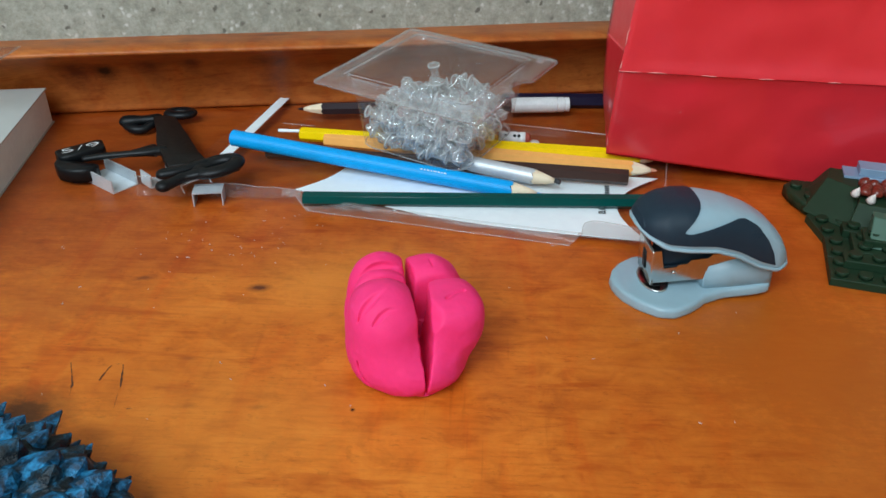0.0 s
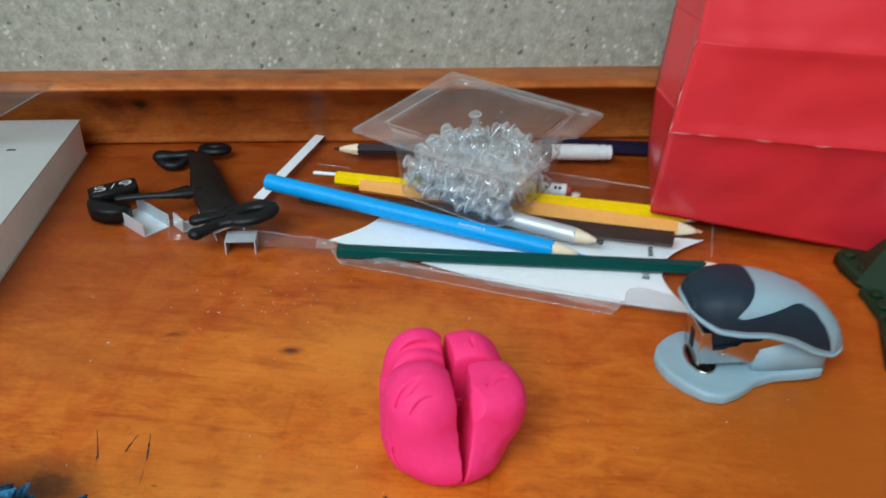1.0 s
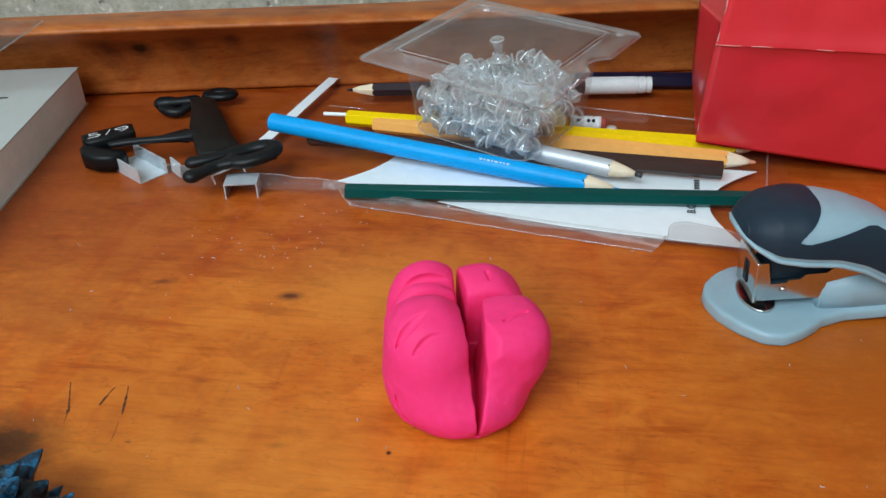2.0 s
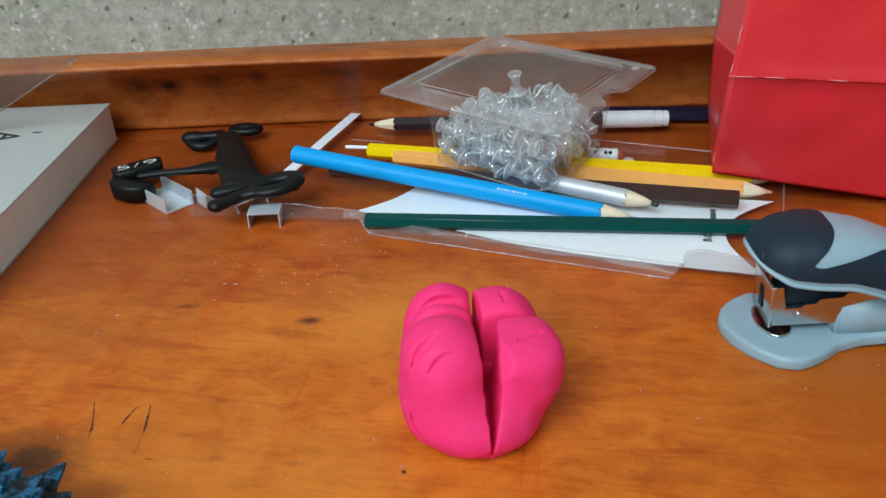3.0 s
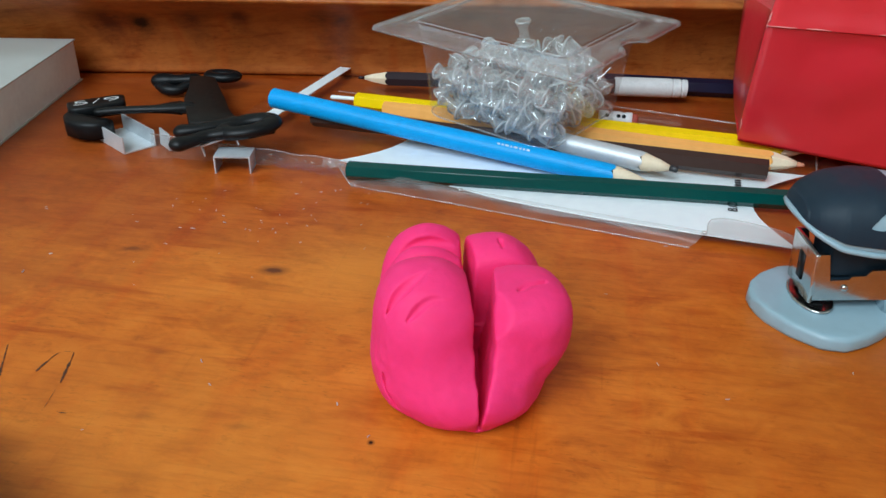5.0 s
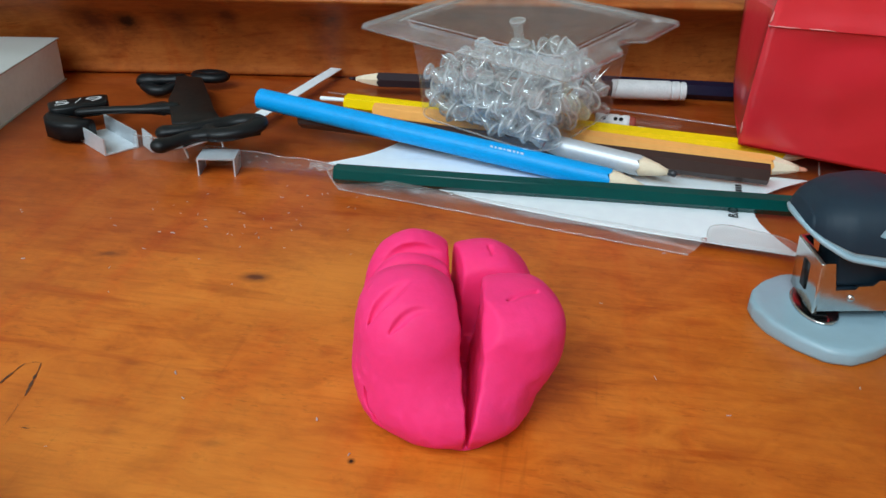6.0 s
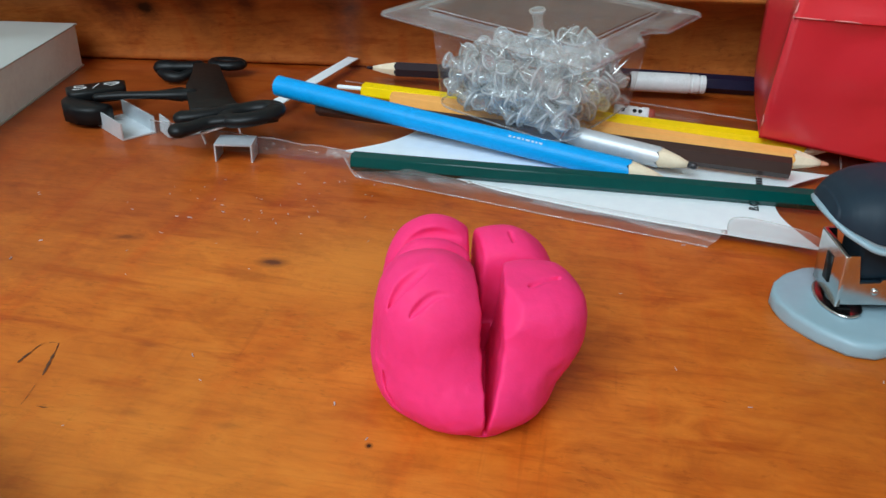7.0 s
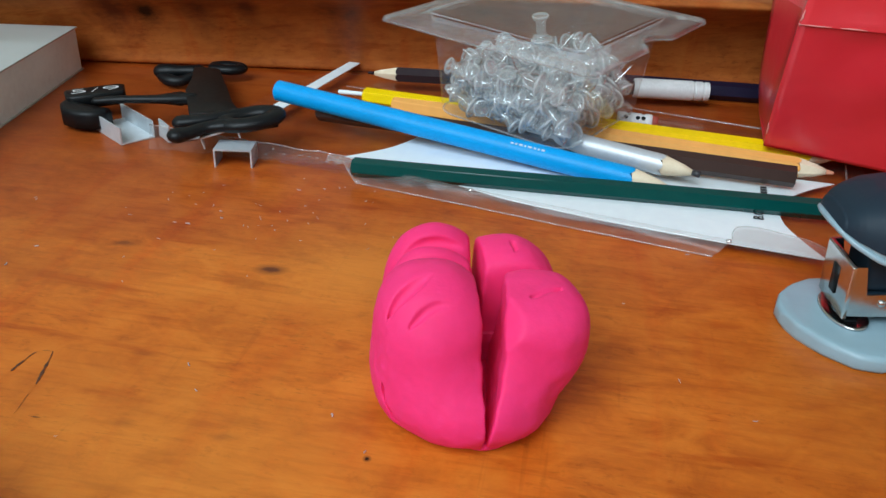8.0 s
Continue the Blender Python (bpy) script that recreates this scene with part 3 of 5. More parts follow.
def clay_brain():
    m = 1000.0

    def lobe(x, y, z, c, r, power=2.4):
        q = (np.abs((x - c[0]) / r[0]) ** power + np.abs((y - c[1]) / r[1]) ** power + np.abs((z - c[2]) / r[2]) ** power) ** (1 / power)
        return (q - 1) * min(r)

    def groove(x, y, z, a, b, ra, rb):
        a, b = np.array(a), np.array(b)
        d = b - a
        t = np.clip(((x - a[0]) * d[0] + (y - a[1]) * d[1] + (z - a[2]) * d[2]) / (d @ d), 0, 1)
        return np.sqrt((x - a[0] - t * d[0]) ** 2 + (y - a[1] - t * d[1]) ** 2 + (z - a[2] - t * d[2]) ** 2) - (ra + (rb - ra) * t)

    table = np.random.RandomState(4).rand(4096) * 2 - 1

    def fuzz(x, y, z, size):
        """Smooth random swell, about one bump for each size."""
        p = [x / size + 40, y / size + 40, z / size + 40]
        i = [np.floor(c).astype(int) for c in p]
        f = [c - k for c, k in zip(p, i)]
        f = [c * c * (3 - 2 * c) for c in f]
        total = 0
        for a in (0, 1):
            for b in (0, 1):
                for c in (0, 1):
                    value = table[((i[0] + a) * 73 + (i[1] + b) * 157 + (i[2] + c) * 331) % 4096]
                    total = total + value * (f[0] if a else 1 - f[0]) * (f[1] if b else 1 - f[1]) * (f[2] if c else 1 - f[2])
        return total

    def field(x, y, z):
        foot = lobe(x, y, z, (-1.7, -2.4, 7.0), (18.1, 22.8, 10.0), 2.2)
        ragged = 0.22 * fuzz(x * 0.1, y * 0.5, z, 1.3) + 0.10 * fuzz(x * 0.1, y, z + 9, 4.0)
        front_l = lobe(x, y, z, (-9.8, -7.4, 17.4), (11.6, 12.8, 15.0), 2.25)
        rear_l = lobe(x, y, z, (-6.6, 13.0, 16.0), (11.0, 7.8, 14.6), 2.1)
        roll = lobe(x, y, z, (-7.8, 5.6, 18.4), (9.8, 5.0, 10.5), 2.3)
        rear_l = np.minimum(rear_l, roll)
        front_r = lobe(x, y, z, (8.8, -7.6, 19.3), (11.3, 12.2, 8.6), 2.6)
        rear_r = lobe(x, y, z, (7.0, 10.6, 13.5), (12.0, 10.2, 14.0), 2.5)
        heel = lobe(x, y, z, (-9.8, -8.0, 8.2), (10.4, 11.4, 8.4), 2.5)
        left = softmin(softmin(np.minimum(front_l, rear_l), foot, 6.0), heel, 1.5)
        right = softmin(np.minimum(front_r, rear_r), foot, 6.3)
        # the knife cut between the halves opens upwards and leans to the right at the front
        wall_l = x + 1.9 - 0.13 * np.maximum(0, y + 8) + ragged
        low = np.clip((17 - z) / 13, 0, 1)
        wall_r = np.where(y < 3.0, 5.2 + 0.178 * y - 2.3 * low, 2.3 - 1.0 * low) - x + 0.6 * ragged
        bevel = -0.724 * x - 0.36 * y + 0.589 * z - 17.3
        left = softmax(left, wall_l, 0.7)
        right = softmax(softmax(right, wall_r, 0.6), np.where(y < 3.0, bevel, -9.0), 0.5)
        # the cut across each half, a wedge that closes downwards
        gap_r = np.maximum(np.maximum(2.5 - 0.17 * (z - 10) - y, y - 3.4 - 0.03 * (z - 10)), 10 - z)
        gap_l = np.maximum(np.maximum(2.2 - 0.15 * (z - 19) - y, y - 3.0 - 0.05 * (z - 19)), 19 - z)
        left, right = softmax(left, -gap_l, 1.2), softmax(right, -gap_r, 0.9)
        body = np.minimum(left, right)
        body = softmin(body, lobe(x, y, z, (-0.8, -2.5, 1.0), (6.0, 19.5, 3.2), 2.2), 0.5)
        dent = 0.36 * fuzz(x, y, z, 9.5) + 0.10 * fuzz(x + 3, y, z, 4.0) + 0.04 * fuzz(x, y + 5, z, 1.6)
        dent = dent + 0.12 * fuzz(x, y + 2, z, 1.4) * np.clip((-x - 16.5) / 3.5, 0, 1)
        body = body + dent
        for path, soft in CREASES:
            cut = None
            path = [((q[0], q[1], q[2]), q[3]) for q in smooth_path([(*p, r) for p, r in path], 3)]
            for (a, ra), (b, rb) in zip(path, path[1:]):
                one = groove(x, y, z, a, b, ra, rb)
                cut = one if cut is None else np.minimum(cut, one)
            body = softmax(body, -cut, soft)
        return softmax(body, 0.05 - z, 1.0)

    verts, faces = surface_nets(field, (-27, -28, -2), (25, 25, 37), 0.33)
    me = bpy.data.meshes.new("clay_brain")
    me.from_pydata([tuple(v / m) for v in verts], [], faces)
    me.materials.append(M_CLAY)
    me.shade_smooth()
    ob = new("clay_brain", me)
    ob.matrix_world = pose(-0.0004, 0.2185, 0, 0, 0, 19)
    return tagged(ob, "bright pink clay brain with four lobes and deep cleft", "clay model")


clay_brain()


# ---- pencils ----
def pencil(name, label, end, tip, paint_m, lead_m, r=0.0034, cone=0.0, hexed=True, blunt=0.0006, group="coloured pencils", roll=0.26):
    """A pencil from its flat end to its point; cone: length of the sharpened wood, 0 where it is out of sight or flat."""
    length = (Vector(tip) - Vector(end)).length
    ob = thing(name, label, "pencil", group, at=along(end, tip, roll))
    sides = 48
    k = 6

    def radius(a):
        if not hexed:
            return r
        b = (a % (2 * math.pi / k)) - math.pi / k
        return min(r, r * 0.93 * math.cos(math.pi / k) * 1.06 / max(0.5, math.cos(b)))

    def ring(x, s=1.0, wave=0.0):
        return [(x + wave * (abs(math.sin(k * a / 2)) - 0.6), s * radius(a) * math.cos(a), s * radius(a) * math.sin(a)) for a in (2 * math.pi * i / sides for i in range(sides))]

    b_end = length - cone
    sharp(part("barrel", loft([ring(0, 0.9), ring(0.0003), ring(b_end * 0.5), ring(b_end, 1.0, 0.0012 if cone else 0.0)]), paint_m, ob), 50)
    if cone:
        part("wooden_tip", loft([ring(b_end - 0.0015, 0.96), ring(b_end + 0.001, 0.9), ring(b_end + cone * 0.5, 0.58), ring(length - cone * 0.22, 0.26)]), M_RAWWOOD, ob, "bare sharpened cedar")
        part("lead", loft([ring(length - cone * 0.23, 0.27), ring(length - 0.0004, blunt / r), ring(length, blunt / r * 0.5)]), lead_m, ob)
    else:
        part("core", loft([[(length + dx, s * math.cos(a), s * math.sin(a)) for a in (2 * math.pi * i / 16 for i in range(16))] for dx, s in ((-0.001, 0.0012), (0.0001, 0.0012), (0.00012, 0.0001))]), lead_m, ob)
    part("end_cap", loft([[(dx, s * r * math.cos(a), s * r * math.sin(a)) for a in (2 * math.pi * i / 24 for i in range(24))] for dx, s in ((0.0004, 0.86), (-0.0003, 0.8), (-0.0005, 0.5), (-0.0005, 0.05))]), paint_m, ob)
    return ob


M_GRAPHITE = shader("graphite", (0.05, 0.05, 0.055), 0.4, 0.3)[0]
M_PINKLEAD = shader("peach_lead", (0.6, 0.25, 0.15), 0.7)[0]
M_BROWNLEAD = shader("brown_lead", (0.05, 0.025, 0.02), 0.7)[0]
blue = pencil("blue_pencil", "bright blue round coloured pencil lying across the others", (-0.0937, 0.3515, 0.0145), (0.0468, 0.3205, 0.0052), P_BLUE, P_BLUE, 0.0037, 0.0140, hexed=False)


def foil_print(ob, x0, sizes):
    """Worn silver print along a pencil, too small to read."""
    up = (ob.matrix_world.to_3x3().inverted() @ Vector((0.1, -0.62, 0.78)))
    a = math.degrees(math.atan2(up.z, up.y))
    x = x0
    for k, w in enumerate(sizes):
        bar = part("print_bar", box(-w / 2, -0.00035, 0, w / 2, 0.00035, 0.00012), M_FOIL, ob, smooth=False)
        bar.matrix_local = pose(x + w / 2, 0, 0, a - 90) @ Matrix.Translation((0, 0, 0.00368))
        x += w + 0.0006


M_FOIL = mottled("worn_silver_foil", (0.6, 0.68, 0.74), (0.05, 0.36, 0.7), 1500, 0.4)
foil_print(blue, 0.090, (0.0010, 0.0007, 0.0012, 0.0006, 0.0014, 0.0008, 0.0006, 0.0011))
pencil("green_pencil", "dark green hexagonal pencil lying on white paper", (-0.0538, 0.3115, 0.0053), (0.1085, 0.3185, 0.0052), P_GREEN, P_GREEN, 0.0032, 0.015, roll=0.20)
pencil("yellow_pencil", "bright yellow pencil half hidden beneath the red bag", (-0.0662, 0.3690, 0.0095), (0.1010, 0.3569, 0.0070), P_YELLOW, P_YELLOW, 0.0034, 0.009)
pencil("orange_pencil", "light orange sharpened pencil beside the yellow one", (-0.0540, 0.3658, 0.0083), (0.0978, 0.3462, 0.0060), P_ORANGE, M_PINKLEAD, 0.0035, 0.0110)
pencil("brown_pencil", "dark brown pencil with its flat end showing", (-0.0780, 0.3505, 0.0085), (0.0836, 0.3355, 0.0076), P_BROWN, M_BROWNLEAD, 0.0035, 0.0)
pencil("silver_pencil", "silver pencil with a blunt graphite point", (-0.006, 0.3480, 0.0105), (0.0540, 0.3280, 0.0080), P_SILVER, M_GRAPHITE, 0.0034, 0.0120, hexed=False, blunt=0.0011)


def eraser_pencil():
    end, tip = (0.0638, 0.4215, 0.0072), (-0.0755, 0.4062, 0.0072)
    ob = pencil("dark_pencil", "near-black pencil with a pale metal band at its end", end, tip, P_DARK, P_DARK, 0.0034, 0.0125)
    prof = [(0.0, 0.003), (0.0002, 0.0037), (0.0018, 0.0038), (0.0021, 0.0034), (0.0027, 0.0034), (0.003, 0.0039), (0.0055, 0.0039), (0.0058, 0.0036), (0.0064, 0.0036), (0.0067, 0.004), (0.030, 0.004), (0.0305, 0.0036)]
    rings = [[(x - 0.0008, r * math.cos(a), r * math.sin(a)) for a in (2 * math.pi * i / 28 for i in range(28))] for x, r in prof]
    sharp(part("metal_band", loft(rings), M_ALU, ob, "pale crimped metal band"), 40)


eraser_pencil()
pencil("navy_pencil", "dark navy pencil lying in the shade under the ledge", (0.0300, 0.4330, 0.0042), (0.1150, 0.4370, 0.0042), P_NAVY, P_NAVY, 0.0040, 0.0)


# ---- the clear packet with its paper ----
def sheet(fn, nu, nv, bm=None):
    bm = bm or bmesh.new()
    vs = [[bm.verts.new(fn(i / nu, j / nv)) for j in range(nv + 1)] for i in range(nu + 1)]
    for i in range(nu):
        for j in range(nv):
            bm.faces.new((vs[i][j], vs[i + 1][j], vs[i + 1][j + 1], vs[i][j + 1]))
    return bm


def thick(ob, depth):
    mod = ob.modifiers.new("thickness", "SOLIDIFY")
    mod.thickness, mod.offset = depth, 0.0
    return ob


def packet():
    ob = thing("clear_packet", "torn clear plastic pencil packet lying flat under the pencils", "packaging")

    def top(u, v):
        a = Vector((-0.122, 0.3235, 0)).lerp(Vector((0.104, 0.2825, 0)), u)
        b = Vector((-0.0900, 0.428, 0)).lerp(Vector((0.112, 0.388, 0)), u)
        p = a.lerp(b, v)
        low = min(1, max(0, (v - 0.30) / 0.15))
        p.z = 0.0022 + 0.0026 * low * min(1, 6 * (1 - v)) + 0.0003 * noise.noise((u * 9, v * 7, 0))
        return p

    part("front_film", sheet(top, 40, 20), M_FILM, ob)

    def line(points, u):
        """A place along a bent line, u from 0 to 1."""
        k = u * (len(points) - 1)
        i = min(int(k), len(points) - 2)
        return Vector(points[i]).lerp(Vector(points[i + 1]), k - i)

    rim_in = [(-0.0575, 0.3172, 0.0052), (-0.0355, 0.3102, 0.0052), (-0.0131, 0.3046, 0.0052), (0.0230, 0.2972, 0.0050), (0.0592, 0.2914, 0.0046), (0.0850, 0.2886, 0.0040)]
    rim_out = [(x - 0.0004, y - 0.0017, z - 0.0006) for x, y, z in rim_in]
    part("rolled_edge", sheet(lambda u, v: line(rim_in, u).lerp(line(rim_out, u), v) + Vector((0, 0, 0.0005 * math.sin(math.pi * v))), 50, 6), M_RIMFILM, ob)
    foot = [(-0.0523, 0.3098, 0.0006), (-0.0325, 0.3062, 0.0005), (-0.0124, 0.3022, 0.0005), (0.0146, 0.2962, 0.0005), (0.0550, 0.2880, 0.0005)]
    hang = [line(rim_out, 0.80 * k / 4) for k in range(5)]

    def skirt(u, v):
        p = line(hang, u).lerp(line(foot, u), v)
        p.y -= 0.0006 * math.sin(math.pi * v)
        return p + Vector((0, 0.0003 * noise.noise((u * 14, v * 3, 9)), 0))

    part("folded_edge", sheet(skirt, 48, 6), M_SKIRT, ob)
    part("bead", tube([(*skirt(k / 24, 1.0), 0.00028) for k in range(25)], 8), M_BEAD, ob)
    part("bead", tube([(*skirt(0.0, k / 6), 0.0003) for k in range(7)], 8), M_BEAD, ob)
    # milky raised spots stand in for specular glints on the rolled edge
    for u in (0.385, 0.80):
        glint = part("glint_spot", lathe([(0.0001, 0.0), (0.0008, 0.0), (0.0009, 0.0003), (0.0005, 0.0006), (0.0001, 0.0007)], 14), M_FILMGLINT, ob, "milky raised spot standing in for a glint")
        glint.matrix_local = Matrix.Translation(line(rim_in, u) - Vector((0, 0.0010, 0.0002)))
    # a tab with a round corner that laps over the paper
    tab = smooth_path([(0.0600, 0.2909, 0.0050, 0), (0.0608, 0.2958, 0.0050, 0), (0.0630, 0.2996, 0.0049, 0), (0.0687, 0.3005, 0.0048, 0), (0.0805, 0.2966, 0.0046, 0), (0.0848, 0.2930, 0.0044, 0)], 6)
    low = [line([(0.0600, 0.2905, 0.0050), (0.0850, 0.2884, 0.0042)], k / (len(tab) - 1)) for k in range(len(tab))]
    part("tab", sheet(lambda u, v: Vector(tab[round(u * (len(tab) - 1))][:3]).lerp(low[round(u * (len(tab) - 1))], v), len(tab) - 1, 4), M_SKIRT, ob)
    part("bead", tube([(*p[:3], 0.00016) for p in tab], 6), M_SKIRT, ob)
    # crumpled corner where the film is torn
    part("crumpled_corner", sheet(lambda u, v: Vector((-0.0640 + 0.0080 * u, 0.3195 - 0.0060 * v, 0.0052 + 0.0014 * noise.noise((u * 5, v * 5, 1)))), 12, 12), M_BEAD, ob)

    def torn(u, v):
        a = Vector((-0.1285, 0.3190, 0.0006)).lerp(Vector((-0.0590, 0.3138, 0.0042)), u)
        b = Vector((-0.1308, 0.3256, 0.0068)).lerp(Vector((-0.0590, 0.3205, 0.0048)), u)
        p = a.lerp(b, v)
        p.z += 0.0006 * noise.noise((u * 12, v * 3, 4))
        p.y += 0.0008 * noise.noise((u * 14, v, 7))
        return p

    part("torn_edge", sheet(torn, 30, 4), M_TORN, ob)
    part("bead", tube([(*torn(k / 24, 1.0), 0.00022) for k in range(25)], 8), M_BEAD, ob)
    rng = random.Random(3)
    for k in range(9):
        q = torn(0.52 + 0.05 * k + rng.uniform(-0.02, 0.02), rng.uniform(0.3, 0.8))
        part("bubble", lathe([(0.0001, 0.0), (0.0006, 0.0001), (0.0004, 0.0004), (0.0001, 0.0005)], 10), M_BEAD, ob).matrix_local = Matrix.Translation(q)
    for a, b in (((0.0292, 0.4003, 0.0045), (0.0830, 0.3885, 0.0045)), ((0.1050, 0.3600, 0.004), (0.0990, 0.3300, 0.004)), ((-0.0800, 0.3910, 0.0055), (-0.0640, 0.3885, 0.0055))):
        part("bead", tube([(*a, 0.00035), (*b, 0.00035)], 8), M_BEAD, ob)


packet()


def paper():
    """A white sheet with scooped ends that lies inside the packet."""
    ob = thing("paper_insert", "white paper insert with scooped ends and small black print", "paper")
    n = 24
    edge = smooth_path([(-0.0600, 0.3222), (-0.0400, 0.3170), (-0.0180, 0.3110), (0.0000, 0.3046), (0.0230, 0.2990), (0.0550, 0.2936), (0.0850, 0.2892)], 3)
    front = [Vector((x, y, 0)) for x, y in edge]
    scoop = lambda a, b, depth, k: [a.lerp(b, i / k) + Vector((b.y - a.y, a.x - b.x, 0)).normalized() * (depth * math.sin(math.pi * i / k)) for i in range(1, k)]
    pts = front
    right_a, right_b = Vector((0.0850, 0.2892, 0)), Vector((0.0985, 0.3450, 0))
    pts = pts + scoop(right_a, right_b, -0.0145, 16) + [right_b]
    back_l = Vector((-0.0380, 0.3560, 0))
    pts = pts + [right_b.lerp(back_l, i / 6) for i in range(1, 6)] + [back_l]
    pts = pts + scoop(back_l, Vector((-0.0600, 0.3222, 0)), -0.003, 8)
    bm = prism([(p.x, p.y) for p in pts], 0.0024, 0.0027)
    for v in bm.verts:
        v.co.z += 0.0012 * max(0, -v.co.x / 0.06) + 0.0004 * noise.noise((v.co.x * 40, v.co.y * 40, 0))
    part("sheet", bm, M_PAPER, ob, smooth=False)
    m = pose(0.0705, 0.3135, 0.0031, 0, 0, 84)
    lettering("print", "B.O", 0.0042, m, M_BLACKINK, ob)
    for k in range(4):
        part("print_bar", box(-0.0010, -0.0006, 0.0, 0.0010, 0.0006, 0.0001), M_BLACKINK, ob, smooth=False).matrix_local = pose(0.0742 + 0.0002 * k, 0.3290 + 0.0020 * k, 0.0031, 0, 0, 5)


paper()


def strip():
    a, b = Vector((-0.0873, 0.4270, 0)), Vector((-0.0990, 0.3530, 0))
    d = (b - a).normalized()
    s = Vector((-d.y, d.x, 0)) * 0.0026
    bm = prism([tuple((a - s).xy), tuple((b - s).xy), tuple((b + s).xy), tuple((a + s).xy)], 0.0046, 0.0050)
    ob = part("card_strip", bm, M_PAPER, smooth=False)
    tagged(ob, "narrow white card strip along the packet edge", "card")


strip()


# ---- the tub of push pins ----
TUB = Matrix.Translation((-0.0004, 0.3626, 0.0118)) @ Matrix.Rotation(radians(3), 4, Vector((0.92, 0.39, 0))) @ Matrix.Rotation(radians(-27), 4, "Z")


def rounded_square(half, corner, z, n=6, dx=0.0, dy=0.0):
    pts = []
    for cx, cy, a0 in ((1, 1, 0), (-1, 1, 90), (-1, -1, 180), (1, -1, 270)):
        for i in range(n + 1):
            a = radians(a0 + 90 * i / n)
            pts.append((dx + cx * (half - corner) + corner * math.cos(a), dy + cy * (half - corner) + corner * math.sin(a), z))
    return pts


def tub():
    ob = thing("pin_tub", "clear plastic tub with wide square flange, full of pins", "tub", at=TUB)
    rings = [rounded_square(0.0238, 0.006, 0.0), rounded_square(0.0258, 0.008, 0.0006), rounded_square(0.0272, 0.009, 0.003), rounded_square(0.0285, 0.008, 0.0200), rounded_square(0.0297, 0.006, 0.0330)]
    bm = loft(rings, caps=False)
    bm.faces.new([v for v in bm.verts][: len(rings[0])])
    part("tub_wall", bm, M_TUB, ob)
    prof = [(0.0297, 0.006, 0.0330), (0.0299, 0.005, 0.0345), (0.0308, 0.003, 0.0350), (0.0313, 0.003, 0.0338), (0.0352, 0.005, 0.0338), (0.0387, 0.002, 0.0340), (0.0396, 0.0015, 0.0335), (0.0396, 0.0015, 0.0322)]

    def notched(ring):
        """More points along the straight sides, and a round bite out of one side."""
        pts = []
        for a, b in zip(ring, ring[1:] + ring[:1]):
            k = 120 if (Vector(a) - Vector(b)).length > 0.01 else 1
            pts += [Vector(a).lerp(Vector(b), i / k) for i in range(k)]
        for p in pts:
            d = 0.0095**2 - (p.y - 0.0032) ** 2
            if d > 0 and p.x > 0.0440 - math.sqrt(d):
                p.x = 0.0440 - math.sqrt(d)
        return [tuple(p) for p in pts]

    bm = loft([notched(rounded_square(*p)) for p in prof], caps=False)
    part("flange", bm, M_FLANGE, ob, "clear square flange with a raised inner edge")
    # milky bead that paints the specular line along the raised inner edge
    ring = [(*p, 0.00035) for p in rounded_square(0.0296, 0.0028, 0.0353)]
    part("ridge_highlight", tube(ring + ring[:1], 8, round_ends=False), M_BEAD, ob)
    ring = [(*p, 0.0004) for p in notched(rounded_square(0.0396, 0.0015, 0.0324, 3))]
    part("edge", tube(ring + ring[:1], 8, round_ends=False), M_SKIRT, ob)
    ring = [(*p, 0.00035) for p in rounded_square(0.0266, 0.0085, 0.0014)]
    part("base_edge", tube(ring + ring[:1], 8, round_ends=False), M_BEAD, ob)
    for x, y in ((0.0335, 0.0325), (0.0335, -0.0300)):
        part("dimple", lathe([(0.0001, 0.0010), (0.0010, 0.0008), (0.0016, 0.0003), (0.0019, 0.0)], 16), M_BEAD, ob).matrix_local = pose(x, y, 0.0339)
    part("backing_film", sheet(lambda u, v: (0.057 * (u - 0.5), 0.057 * (v - 0.5), 0.0354 + 0.0004 * noise.noise((u * 5, v * 5, 3))), 10, 10), M_BACKING, ob)
    return ob


tub()


